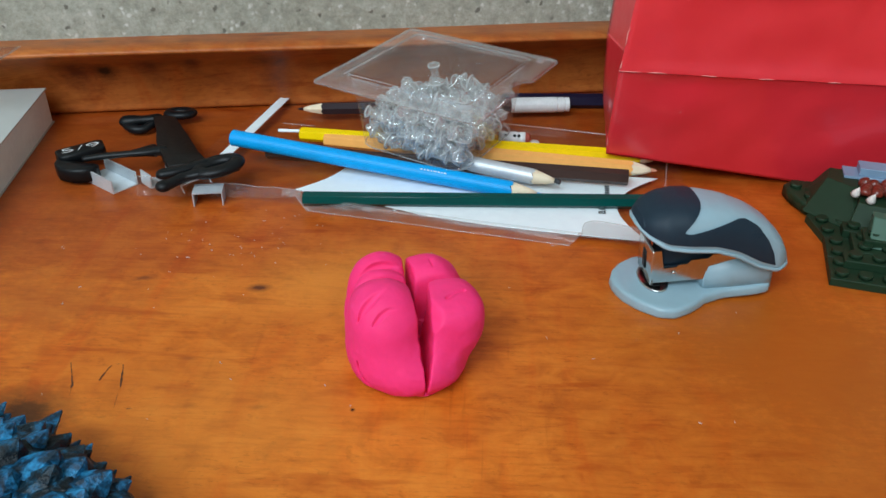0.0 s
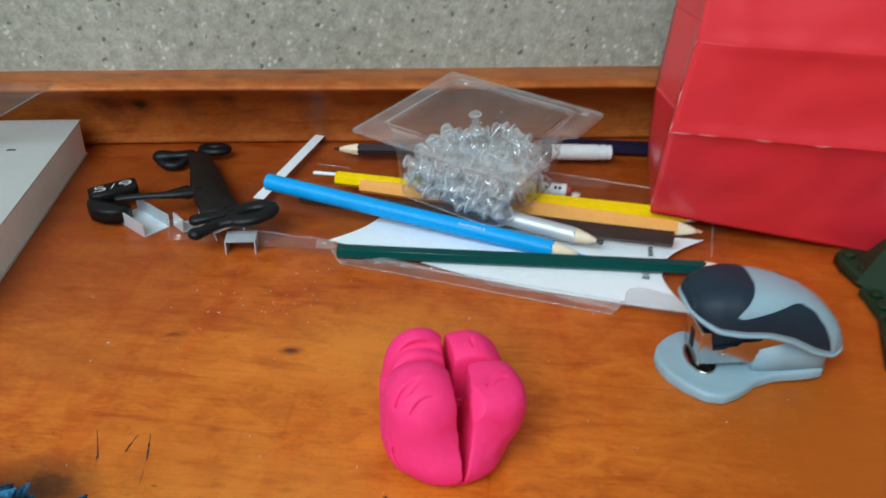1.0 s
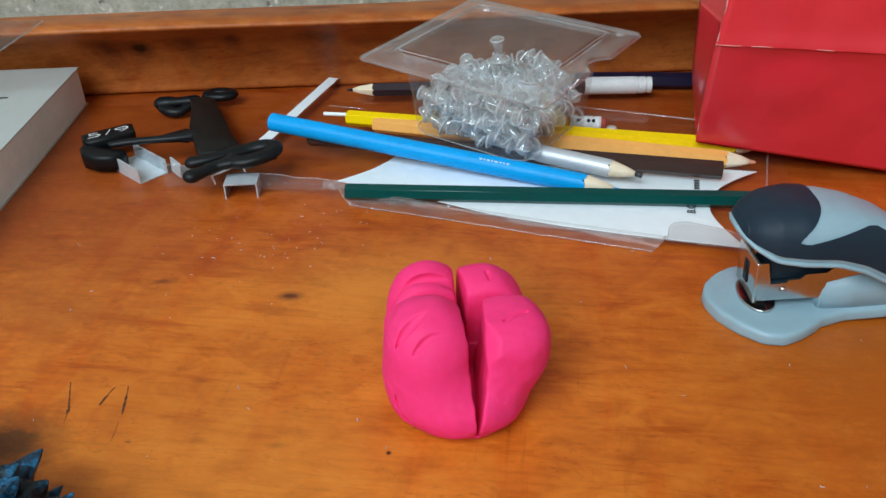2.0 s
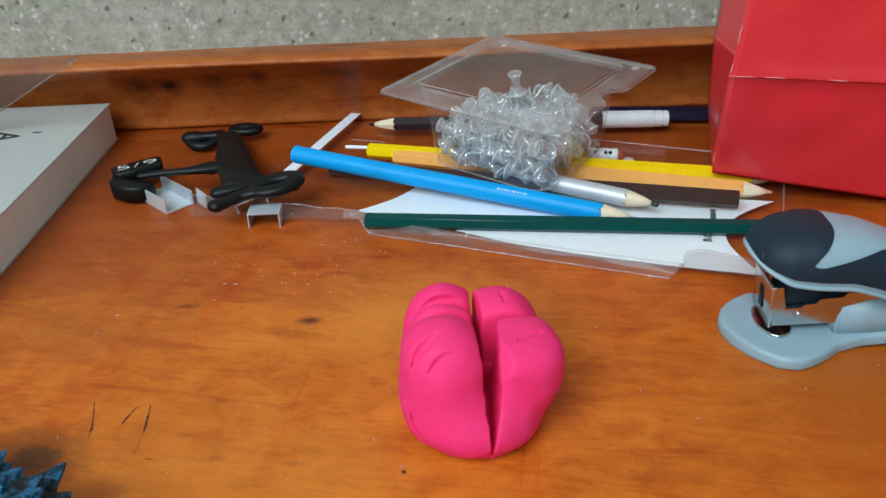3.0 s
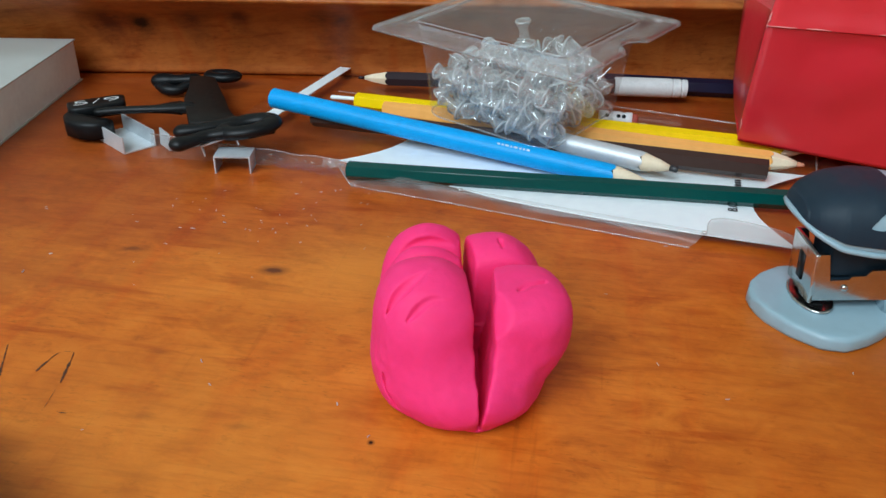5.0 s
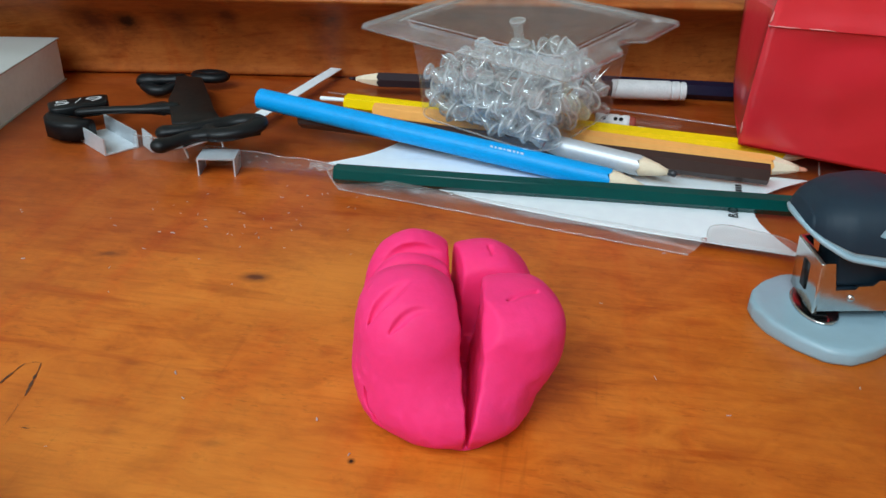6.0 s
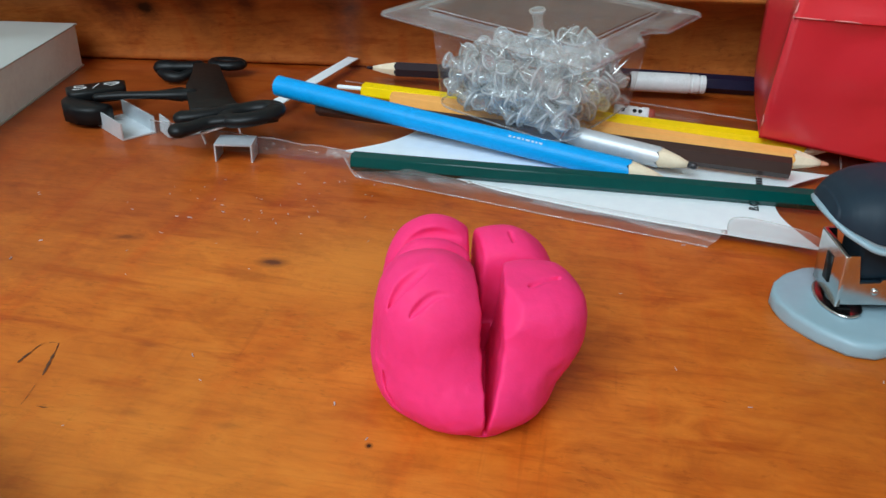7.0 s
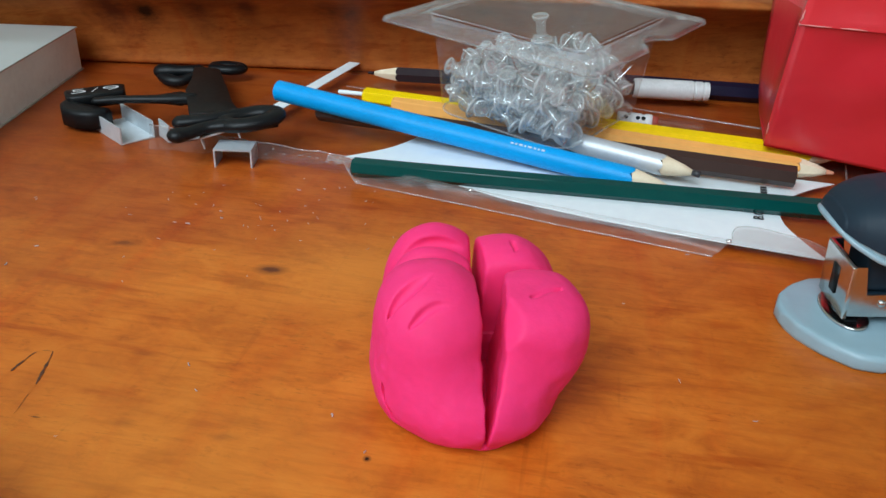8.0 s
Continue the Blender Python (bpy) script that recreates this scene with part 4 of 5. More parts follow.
def push_pins():
    """Clear push pins heaped at random in the tub."""
    body = [(0.0002, 0.0004), (0.0040, 0.0), (0.0045, 0.0004), (0.0045, 0.0010), (0.0040, 0.0015), (0.0026, 0.0020), (0.0021, 0.0040), (0.0020, 0.0065), (0.0024, 0.0085), (0.0032, 0.0095), (0.0033, 0.0103), (0.0030, 0.0110), (0.0018, 0.0108), (0.0002, 0.0106)]
    body = [(0.88 * r, 0.88 * z) for r, z in body]
    first = thing("push_pin", "clear plastic push pin with a steel needle", "push pin", "push pins in the tub")
    part("grip", lathe(body, 18), M_PIN, first)

    def hoop(r, z, w):
        return [[((r + w * math.cos(b)) * math.cos(a), (r + w * math.cos(b)) * math.sin(a), z + w * math.sin(b)) for b in (2 * math.pi * k / 8 for k in range(8))] for a in (2 * math.pi * i / 24 for i in range(25))]

    # milky hoops stand in for the bright refraction rings on the grip
    part("rim", loft(hoop(0.00378, 0.0006, 0.00038), caps=False), M_PINGLINT, first)
    part("rim", loft(hoop(0.00265, 0.0091, 0.00038), caps=False), M_PINGLINT, first)
    part("glint_ring", loft(hoop(0.0017, 0.0002, 0.0003), caps=False), M_PINGLINT, first)
    part("needle", lathe([(0.0001, -0.0085), (0.00028, -0.0076), (0.00032, 0.0), (0.0002, 0.0004)], 8), M_CHROME, first, "steel needle")
    rng = random.Random(5)
    placed = []

    def spot(x, y, z):
        for _ in range(40):
            turn = Euler((rng.uniform(0, 6.28), rng.uniform(0, 6.28), rng.uniform(0, 6.28))).to_matrix().to_4x4()
            axis = turn.to_3x3() @ Vector((0, 0, 1))
            c = Vector((x, y, z))
            ends = ((c + axis * 0.0057, 0.0030), (c - axis * 0.0040, 0.0042), (c - axis * 0.0125, 0.0002))
            if all(max(abs(e.x), abs(e.y)) + r < 0.0264 + 0.07 * e.z and r * 0.8 < e.z < 0.0250 for e, r in ends):
                break
        else:
            return None
        return TUB @ Matrix.Translation((x, y, z)) @ turn @ Matrix.Translation((0, 0, -0.0040))

    tries = 0
    while len(placed) < 185 and tries < 40000:
        tries += 1
        z = rng.uniform(0.0040, 0.0240)
        lim = 0.0222 + 0.08 * z
        x, y = rng.uniform(-lim, lim), rng.uniform(-lim, lim)
        if z > 0.0158 + 0.008 * noise.noise((x * 60, y * 60, 0)):
            continue
        if all((Vector((x, y, z)) - p).length > 0.0049 for p in placed):
            placed.append(Vector((x, y, z)))
    spots = [m for m in (spot(*p) for p in placed) if m is not None]
    # one pin stands upright on the heap
    spots.append(TUB @ pose(-0.0080, 0.0110, 0.0215, 8, -6, 0))
    first.matrix_world = spots[0]
    for m in spots[1:]:
        copy_thing(first, m)


push_pins()


# ---- the red bag ----
def gift_bag():
    ob = thing("gift_bag", "glossy red paper gift bag with creased front standing on the desk", "bag")
    rows = [(0.0757, 0.3520, 0.0112), (0.0752, 0.3480, 0.0250), (0.0752, 0.3405, 0.0520), (0.0755, 0.3395, 0.0560), (0.0790, 0.3400, 0.0880), (0.0795, 0.3402, 0.0920), (0.0812, 0.3440, 0.1300), (0.0830, 0.350, 0.2100)]
    back = [(0.0800, 0.3930, 0.0100), (0.0775, 0.3930, 0.0250), (0.0765, 0.3930, 0.0520), (0.0768, 0.3930, 0.0560), (0.0790, 0.3930, 0.0880), (0.0793, 0.3930, 0.0920), (0.0812, 0.3925, 0.1300), (0.0850, 0.392, 0.2100)]
    F, B = smooth_path(rows, 5), smooth_path(back, 5)
    wide = Vector((0.1250, -0.0060, 0.0))
    n = len(F) - 1

    def at(line, v):
        k = min(n, max(0, v * n))
        i = int(min(k, n - 1))
        return Vector(line[i]).lerp(Vector(line[i + 1]), k - i)

    def front(u, v):
        p = at(F, v) + wide * u
        z = p.z
        dent = 0.0022 * noise.noise((p.x * 22, p.z * 26, 1)) + 0.0010 * noise.noise((p.x * 60, p.z * 70, 4))
        edge = min(1, 8 * u, 8 * (1 - u)) * min(1, (z - 0.008) / 0.03)
        p.z -= 0.0105 * min(1, u / 0.75) * max(0, 1 - (z - 0.011) / 0.05)
        p.y += edge * (dent - 0.0010 * math.exp(-(((z - 0.054) / 0.003) ** 2)) - 0.0012 * math.exp(-(((z - 0.090) / 0.004) ** 2)))
        return p

    def left(u, v):
        p = at(F, v).lerp(at(B, v), u)
        fold = 0.006 * (1 - abs(2 * u - 1)) * min(1, p.z / 0.06)
        p.x += fold + 0.0006 * noise.noise((p.y * 60, p.z * 40, 7)) * (1 - abs(2 * u - 1))
        return p

    thick(part("front_panel", sheet(front, 60, 80), M_RED, ob), 0.0004)
    thick(part("side_panel", sheet(left, 16, 60), M_RED, ob), 0.0004)
    thick(part("side_panel", sheet(lambda u, v: left(u, v) + wide + Vector((0.002, 0, -0.0105 * max(0, 1 - 3 * v))), 16, 60), M_RED, ob), 0.0004)
    thick(part("back_panel", sheet(lambda u, v: at(B, v) + wide * u - Vector((0, 0, 0.0105 * min(1, u / 0.75) * max(0, 1 - 3 * v))), 20, 30), M_RED, ob), 0.0004)
    thick(part("bottom_panel", sheet(lambda u, v: Vector(F[0]).lerp(Vector(B[0]), v) + wide * u - Vector((0, 0, 0.0105 * min(1, u / 0.75))), 10, 6), M_RED, ob), 0.0004)
    # pale wear where the folds have rubbed
    rng = random.Random(3)
    for v0, v1 in ((0.05, 0.10), (0.385, 0.405), (0.41, 0.44), (0.47, 0.50), (0.30, 0.33), (0.58, 0.64)):
        pts = [(*(at(F, v0 + (v1 - v0) * k / 6) + Vector((rng.uniform(-2, 2) * 1e-4 - 0.0001, -0.0002, 0))), 0.0001 + 0.00022 * math.sin(math.pi * k / 6)) for k in range(7)]
        part("worn_fold", tube(pts, 6, round_ends=False), M_CREASE, ob)
    for u0, u1 in ((0.0, 0.07), (0.09, 0.15), (0.26, 0.31), (0.44, 0.49), (0.66, 0.70)):
        pts = [(*(front(u0 + (u1 - u0) * k / 6, 0.395) + Vector((0, -0.0003, rng.uniform(-1, 1) * 1e-4))), 0.00008 + 0.00014 * math.sin(math.pi * k / 6)) for k in range(7)]
        part("worn_fold", tube(pts, 6, round_ends=False), M_CREASE, ob)


gift_bag()


# ---- the stapler ----
def stapler():
    ob = thing("mini_stapler", "small grey stapler with black rubber grips and chromed steel head", "stapler", at=pose(0.0675, 0.2598, 0, 0, 0, 7.5))

    # base, in the stapler's own axes: x from nose to tail
    def half(u):
        keys = np.array([(0, 0.002), (0.002, 0.0080), (0.006, 0.0138), (0.012, 0.0186), (0.0175, 0.0194), (0.023, 0.0172), (0.030, 0.0128), (0.038, 0.0102), (0.050, 0.0098), (0.0545, 0.0088), (0.056, 0.0055)])
        return float(np.interp(u, keys[:, 0], keys[:, 1]))

    us = [0.0] + [0.056 * (1 - math.cos(math.pi * i / 40)) / 2 for i in range(1, 40)] + [0.056]
    rings = []
    for inset, z in ((0.0006, 0.0), (0.0001, 0.0005), (0.0, 0.0010), (0.0, 0.0028), (0.0002, 0.0034), (0.0007, 0.0039), (0.0014, 0.0041), (0.0034, 0.0041)):
        hs = [max(0.0006, half(u) - inset) for u in us]
        ring = [(min(max(u, inset), 0.056 - inset), -h * (1.07 if u < 0.03 else 1.02), z) for u, h in zip(us, hs)] + [(min(max(u, inset), 0.056 - inset), h * (0.80 if u < 0.03 else 0.80 + 0.20 * min(1, (u - 0.03) / 0.012)), z) for u, h in zip(us[::-1], hs[::-1])]
        rings.append([(x, y, zz + (0.0 if k == 0 else max(0, x - 0.03) * 0.06)) for k, (x, y, zz) in ((inset and 1 or 1, q) for q in ring)])
    sharp(part("base", loft(rings), M_GREY, ob), 60)
    mount = loft([[(x, -w, z0), (x, w, z0), (x, w * 0.86, z1), (x, -w * 0.86, z1)] for x, w, z0, z1 in ((0.0300, 0.0080, 0.003, 0.0090), (0.0312, 0.0088, 0.003, 0.0130), (0.040, 0.0092, 0.003, 0.0155), (0.054, 0.0088, 0.003, 0.0165), (0.0556, 0.0080, 0.003, 0.0145))])
    bmesh.ops.bevel(mount, geom=list(mount.edges), offset=0.0004, segments=2, affect="EDGES")
    part("rear_mount", mount, M_GREY, ob)
    anvil = lathe([(0.0002, 0.0), (0.0062, 0.0), (0.0068, 0.0003), (0.0072, 0.0010), (0.0066, 0.0012), (0.0058, 0.0006), (0.0002, 0.0005)], 32)
    bmesh.ops.scale(anvil, vec=(0.72, 1.25, 1.0), verts=anvil.verts)
    part("anvil", anvil, M_CHROME, ob, "chromed staple anvil").matrix_local = pose(0.0145, -0.0015, 0.0038)
    part("anvil_slot", box(-0.0016, -0.005, 0.0, 0.0016, 0.005, 0.0005, 0.0002), M_BLACK, ob).matrix_local = pose(0.0145, -0.0015, 0.0044)

    # staple magazine: a steel channel that tips down to its nose
    tip = pose(0.0125, 0, 0.0066, 0, -3, 0)
    for side in (-1, 1):
        plate = prism([(0.0, 0.0), (0.0380, 0.0), (0.0380, 0.0098), (0.0205, 0.0098), (0.0190, 0.0084), (0.0130, 0.0082), (0.0118, 0.0068), (0.0085, 0.0066), (0.0080, 0.0058), (0.0035, 0.0056), (0.0022, 0.0128), (0.0, 0.0128)], -0.0004, 0.0004)
        part("side_plate", plate, M_CHROME, ob, "chromed steel magazine side", smooth=False).matrix_local = tip @ pose(0, side * 0.0072, 0, 90, 0, 0)
    part("nose_plate", box(-0.0010, -0.0076, -0.0010, 0.0004, 0.0076, 0.0128, 0.0004), M_CHROME, ob).matrix_local = tip
    part("nose_slot", box(-0.0013, -0.0016, 0.0025, -0.0007, 0.0016, 0.0095), M_BLACK, ob).matrix_local = tip
    part("staple_channel", box(0.0006, -0.0066, 0.0006, 0.0370, 0.0066, 0.0050, 0.0004), M_RUBBER, ob).matrix_local = tip
    part("driver_spring", box(0.0030, -0.0056, 0.0052, 0.0385, 0.0056, 0.0185, 0.0012), M_RUBBER, ob).matrix_local = tip
    part("rivet", lathe([(0.0002, 0.0006), (0.0008, 0.0005), (0.0009, 0.0)], 12), M_CHROME, ob).matrix_local = pose(0.0195, -0.0076, 0.0105, 90, 0, 0)

    # cap: a smooth shell over the magazine
    TOP = np.array([(0, 0.0285), (0.03, 0.0322), (0.08, 0.0346), (0.16, 0.0366), (0.26, 0.0376), (0.40, 0.0374), (0.55, 0.0358), (0.70, 0.0326), (0.82, 0.0284), (0.92, 0.0228), (0.975, 0.0175), (1, 0.0135)])
    RIM = np.array([(0, 0.0285), (0.06, 0.0262), (0.16, 0.0238), (0.30, 0.0232), (0.45, 0.0225), (0.60, 0.0195), (0.75, 0.0145), (0.88, 0.0118), (1, 0.0115)])
    WID = np.array([(0, 0.003), (0.02, 0.0070), (0.06, 0.0105), (0.14, 0.0138), (0.28, 0.0152), (0.45, 0.0146), (0.62, 0.0134), (0.78, 0.0122), (0.90, 0.0105), (0.97, 0.0070), (1, 0.003)])
    f = lambda t, s: float(np.interp(s, t[:, 0], t[:, 1]))
    LEN = 0.0563

    def soft(t, s):
        return (f(t, max(0, s - 0.02)) + 2 * f(t, s) + f(t, min(1, s + 0.02))) / 4 if 0.03 < s < 0.97 else f(t, s)

    def skin(s, a, lift=0.0):
        """s along the cap, a from the near rim (0) over the top (0.5) to the far rim (1)."""
        th = math.pi * a
        w, z0, z1 = 0.94 * soft(WID, s) + lift, soft(RIM, s), soft(TOP, s) - 0.0006 + lift
        c, sn = math.cos(th), math.sin(th)
        e = 0.72
        return Vector((0.0052 + LEN * s, -w * math.copysign(abs(c) ** e, c), z0 + (z1 - z0) * max(0, sn) ** e))

    ns, na = 90, 64
    us = [(1 - math.cos(math.pi * i / ns)) / 2 for i in range(ns + 1)]
    shell = bmesh.new()
    grid = [[shell.verts.new(skin(s, j / na)) for j in range(na + 1)] for s in us]
    for i in range(ns):
        for j in range(na):
            shell.faces.new((grid[i][j], grid[i + 1][j], grid[i + 1][j + 1], grid[i][j + 1]))
        shell.faces.new((grid[i][0], grid[i][na], grid[i + 1][na], grid[i + 1][0]))
    part("cap", shell, M_GREY, ob)
    rim = [(*skin(s, 0.0), 0.0007) for s in us[::-1]] + [(*skin(s, 1.0), 0.0007) for s in us]
    part("rim", tube(rim + rim[:1], 8, round_ends=False), M_GREY, ob)

    def grey_above(s):
        return float(np.interp(s, [0, 0.146, 0.156, 0.170, 0.225, 0.345, 0.46, 0.56, 0.63, 0.72, 0.79, 0.84, 0.88, 1], [9, 9, 0.56, 0.46, 0.44, 0.56, 0.72, 0.83, 0.87, 0.82, 0.66, 0.42, 0.0, 0.0]))

    pads = bmesh.new()
    ns2, na2 = 280, 190
    seen = {}

    def vert(i, j):
        if (i, j) not in seen:
            s, a = 0.003 + 0.99 * i / ns2, j / na2
            seen[i, j] = pads.verts.new(skin(s, a, 0.00045))
        return seen[i, j]

    for i in range(ns2):
        s = 0.003 + 0.99 * (i + 0.5) / ns2
        for j in range(na2):
            a = (j + 0.5) / na2
            h = math.sin(math.pi * a) ** 0.72
            lean = s - 0.52 * h * h * max(0, 1 - s / 0.6)
            if h > 0.13 and h < grey_above(lean):
                pads.faces.new((vert(i, j), vert(i + 1, j), vert(i + 1, j + 1), vert(i, j + 1)))
    # ease the cut edge of the pads into a smooth line
    rim_edges = {v: [e.other_vert(v) for e in v.link_edges if e.is_boundary] for v in pads.verts if v.is_boundary}
    for _ in range(6):
        moved = {v: (v.co + (n[0].co + n[1].co) / 2) / 2 for v, n in rim_edges.items() if len(n) == 2}
        for v, co in moved.items():
            v.co = co
    part("grip_pad", pads, M_RUBBER, ob, "matt black rubber grip")
    for k in range(4):
        s0 = 0.66 + 0.018 * k
        pts = [(*skin(s0 + 0.03 * q / 6, 0.17 + 0.05 * q / 6, 0.0005), 0.00016) for q in range(7)]
        part("grip_rib", tube(pts, 6), M_RUBBER, ob)
    return ob


stapler()


# ---- the black hanger clip ----
def flat_ring(cx, cy, cz, a, b, turn, r, tilt=0.0):
    """Rows for a tube bent into an oval lying down."""
    rows = []
    for i in range(33):
        q = 2 * math.pi * i / 32
        c = Vector((math.cos(q) * a, math.sin(q) * b, tilt * math.cos(q)))
        c.rotate(Euler((0, 0, radians(turn))))
        rows.append((cx + c.x, cy + c.y, cz + c.z, r))
    return rows


def hanger():
    ob = thing("hanger_clip", "black plastic hanger part with a size mark lying on staples", "hanger")
    bm = prism([(-0.1470, 0.3925), (-0.1340, 0.3900), (-0.1240, 0.3715), (-0.1152, 0.3562), (-0.1075, 0.3420), (-0.0990, 0.3300), (-0.1130, 0.3210), (-0.1205, 0.3345), (-0.1290, 0.3500), (-0.1365, 0.3700)], -0.0020, 0.0020, 0.0008)
    for v in bm.verts:
        v.co.z += 0.0062 + 0.0060 * (0.3910 - v.co.y) / 0.068
    part("body_plate", bm, M_BLACKMATT, ob)
    part("upper_arm", tube(smooth_path([(-0.1590, 0.3880, 0.0056, 0.0036), (-0.1555, 0.3882, 0.0060, 0.0034), (-0.1510, 0.3890, 0.0062, 0.0026), (-0.1440, 0.3912, 0.0062, 0.0030)], 6), 16, 0.85), M_BLACK, ob)
    part("upper_hook", tube(smooth_path([(-0.1578, 0.3862, 0.0040, 0.0026), (-0.1535, 0.3838, 0.0034, 0.0028), (-0.1490, 0.3842, 0.0034, 0.0024), (-0.1455, 0.3880, 0.0048, 0.0022)], 6), 14, 0.9), M_BLACK, ob)
    part("upper_loop", tube(flat_ring(-0.1355, 0.4005, 0.0056, 0.0058, 0.0030, 4, 0.0028), 12, 0.75, round_ends=False), M_BLACK, ob)
    part("upper_web", prism([(-0.1440, 0.3985), (-0.1368, 0.3968), (-0.1300, 0.3990), (-0.1300, 0.4015), (-0.1368, 0.4030), (-0.1440, 0.4015)], 0.0036, 0.0056, 0.0006), M_BLACK, ob)
    part("lower_arm", tube(smooth_path([(-0.1145, 0.3180, 0.0118, 0.0032), (-0.1100, 0.3192, 0.0124, 0.0027), (-0.1045, 0.3222, 0.0130, 0.0025), (-0.0990, 0.3268, 0.0134, 0.0026)], 6), 16, 0.72), M_BLACK, ob)
    part("lower_arm", tube(smooth_path([(-0.1110, 0.3080, 0.0112, 0.0034), (-0.1085, 0.3112, 0.0112, 0.0028), (-0.1050, 0.3160, 0.0116, 0.0027), (-0.0990, 0.3185, 0.0122, 0.0030)], 6), 16, 0.72), M_BLACK, ob)
    part("loop", tube(flat_ring(-0.0928, 0.3245, 0.0130, 0.0084, 0.0052, 28, 0.0033, 0.0010), 14, 0.72, round_ends=False), M_BLACK, ob)
    part("web", prism([(-0.1010, 0.3195), (-0.0905, 0.3205), (-0.0840, 0.3260), (-0.0855, 0.3305), (-0.0930, 0.3308), (-0.1020, 0.3270)], 0.0104, 0.0128, 0.0006), M_BLACK, ob)
    part("side_arm", tube(smooth_path([(-0.1560, 0.3350, 0.0098, 0.0017), (-0.1480, 0.3365, 0.0106, 0.0018), (-0.1400, 0.3380, 0.0110, 0.0018), (-0.1310, 0.3400, 0.0112, 0.0022), (-0.1240, 0.3435, 0.0110, 0.0030)], 6), 14, 0.8), M_BLACK, ob)
    part("arm_gusset", prism([(-0.1385, 0.3405), (-0.1300, 0.3490), (-0.1265, 0.3470), (-0.1255, 0.3400)], 0.0092, 0.0118, 0.0006), M_BLACK, ob)
    tag = prism([(-0.1738, 0.3425), (-0.1725, 0.3450), (-0.1600, 0.3562), (-0.1575, 0.3565), (-0.1532, 0.3495), (-0.1535, 0.3472), (-0.1665, 0.3365), (-0.1690, 0.3368)], 0.0050, 0.0098, 0.0008)
    part("size_tag", tag, M_BLACK, ob)
    part("lip", prism([(-0.1718, 0.3405), (-0.1708, 0.3345), (-0.1665, 0.3290), (-0.1600, 0.3266), (-0.1540, 0.3272), (-0.1508, 0.3300), (-0.1504, 0.3345), (-0.1540, 0.3352), (-0.1565, 0.3330), (-0.1620, 0.3336), (-0.1652, 0.3372)], 0.0018, 0.0082, 0.0016, 3), M_BLACK, ob)
    lettering("size_mark", "5/9", 0.0068, pose(-0.1633, 0.3462, 0.00992, 0, 0, 39) @ Matrix.Diagonal((2.15, 1.0, 1, 1)), M_WHITEINK, ob, thin=-0.02)
    return ob


hanger()


# ---- staple strips ----
def staple_strip(label, m, length=0.020, width=0.0124, leg=0.0062):
    ob = thing("staple_strip", label, "staples", "staple strips", at=m)
    n = int(length / 0.00055)
    t = 0.0005
    bm = bmesh.new()
    for i in range(n):
        y0 = i * 0.00055
        y1 = y0 + 0.00050
        box(-width / 2, y0, leg - t, width / 2, y1, leg, bm=bm)
        box(-width / 2, y0, 0, -width / 2 + t, y1, leg - t, bm=bm)
        box(width / 2 - t, y0, 0, width / 2, y1, leg - t, bm=bm)
    part("wire", bm, M_STEEL, ob, smooth=False)
    part("glue_layer", box(-width / 2 + 0.0001, 0, leg - t - 0.00005, width / 2 - 0.0001, length - 0.0004, leg - 0.0001), M_STEEL, ob, smooth=False)
    for s in (-1, 1):
        part("glue_layer", box(s * (width / 2 - 0.0004) - 0.0001, 0, 0.0002, s * (width / 2 - 0.0004) + 0.0001, length - 0.0004, leg - 0.0003), M_STEEL, ob, smooth=False)
    return ob


staple_strip("short bright strip of steel staples standing on its legs", pose(-0.0950, 0.3125, 0.0, 0, 0, 10), 0.009)
staple_strip("bright strip of steel staples lying open beside the hanger", pose(-0.1559, 0.3393, 0.0064, 0, 180, -125), 0.025)
staple_strip("bright strip of steel staples with its legs turned upwards", pose(-0.1262, 0.3355, 0.0068, 0, 176, -132), 0.009)
staple_strip("short piece of steel staples tipped over under the hanger clip", pose(-0.1000, 0.3165, 0.0064, 0, -14, 28), 0.006, 0.0124, 0.0040)


# ---- the book and the film on it ----
def book():
    ob = thing("paperback_book", "white paperback book lying flat with pale page edges", "book")
    A, B = Vector((-0.2022, 0.3985, 0)), Vector((-0.1705, 0.225, 0))
    d = (B - A).normalized()
    left = Vector((d.y, -d.x, 0))
    if left.x > 0:
        left = -left
    w = 0.125
    outline = lambda i: [tuple((A + d * i + left * i).xy), tuple((B - d * i + left * i).xy), tuple((B - d * i + left * (w - i)).xy), tuple((A + d * i + left * (w - i)).xy)]
    part("page_block", prism(outline(0.0007), 0.0006, 0.0178), M_PAGES, ob, smooth=False)
    part("cover", prism(outline(0.0), 0.0, 0.0006), M_CARD, ob, smooth=False)
    part("cover", prism(outline(0.0), 0.0178, 0.0184), M_CARD, ob, smooth=False)
    lettering("title", "A", 0.016, pose(-0.2275, 0.3530, 0.0186, 0, 0, -80), M_BLACKINK, ob)
    part("print_bar", box(-0.0020, -0.0006, 0, 0.0020, 0.0006, 0.0001), M_BLACKINK, ob, smooth=False).matrix_local = pose(-0.2160, 0.3590, 0.0185, 0, 0, 10)
    part("print_bar", box(-0.0060, -0.0060, 0, 0.0060, 0.0060, 0.0001), M_BLACKINK, ob, smooth=False).matrix_local = pose(-0.2330, 0.3320, 0.0185, 0, 0, 10)


book()


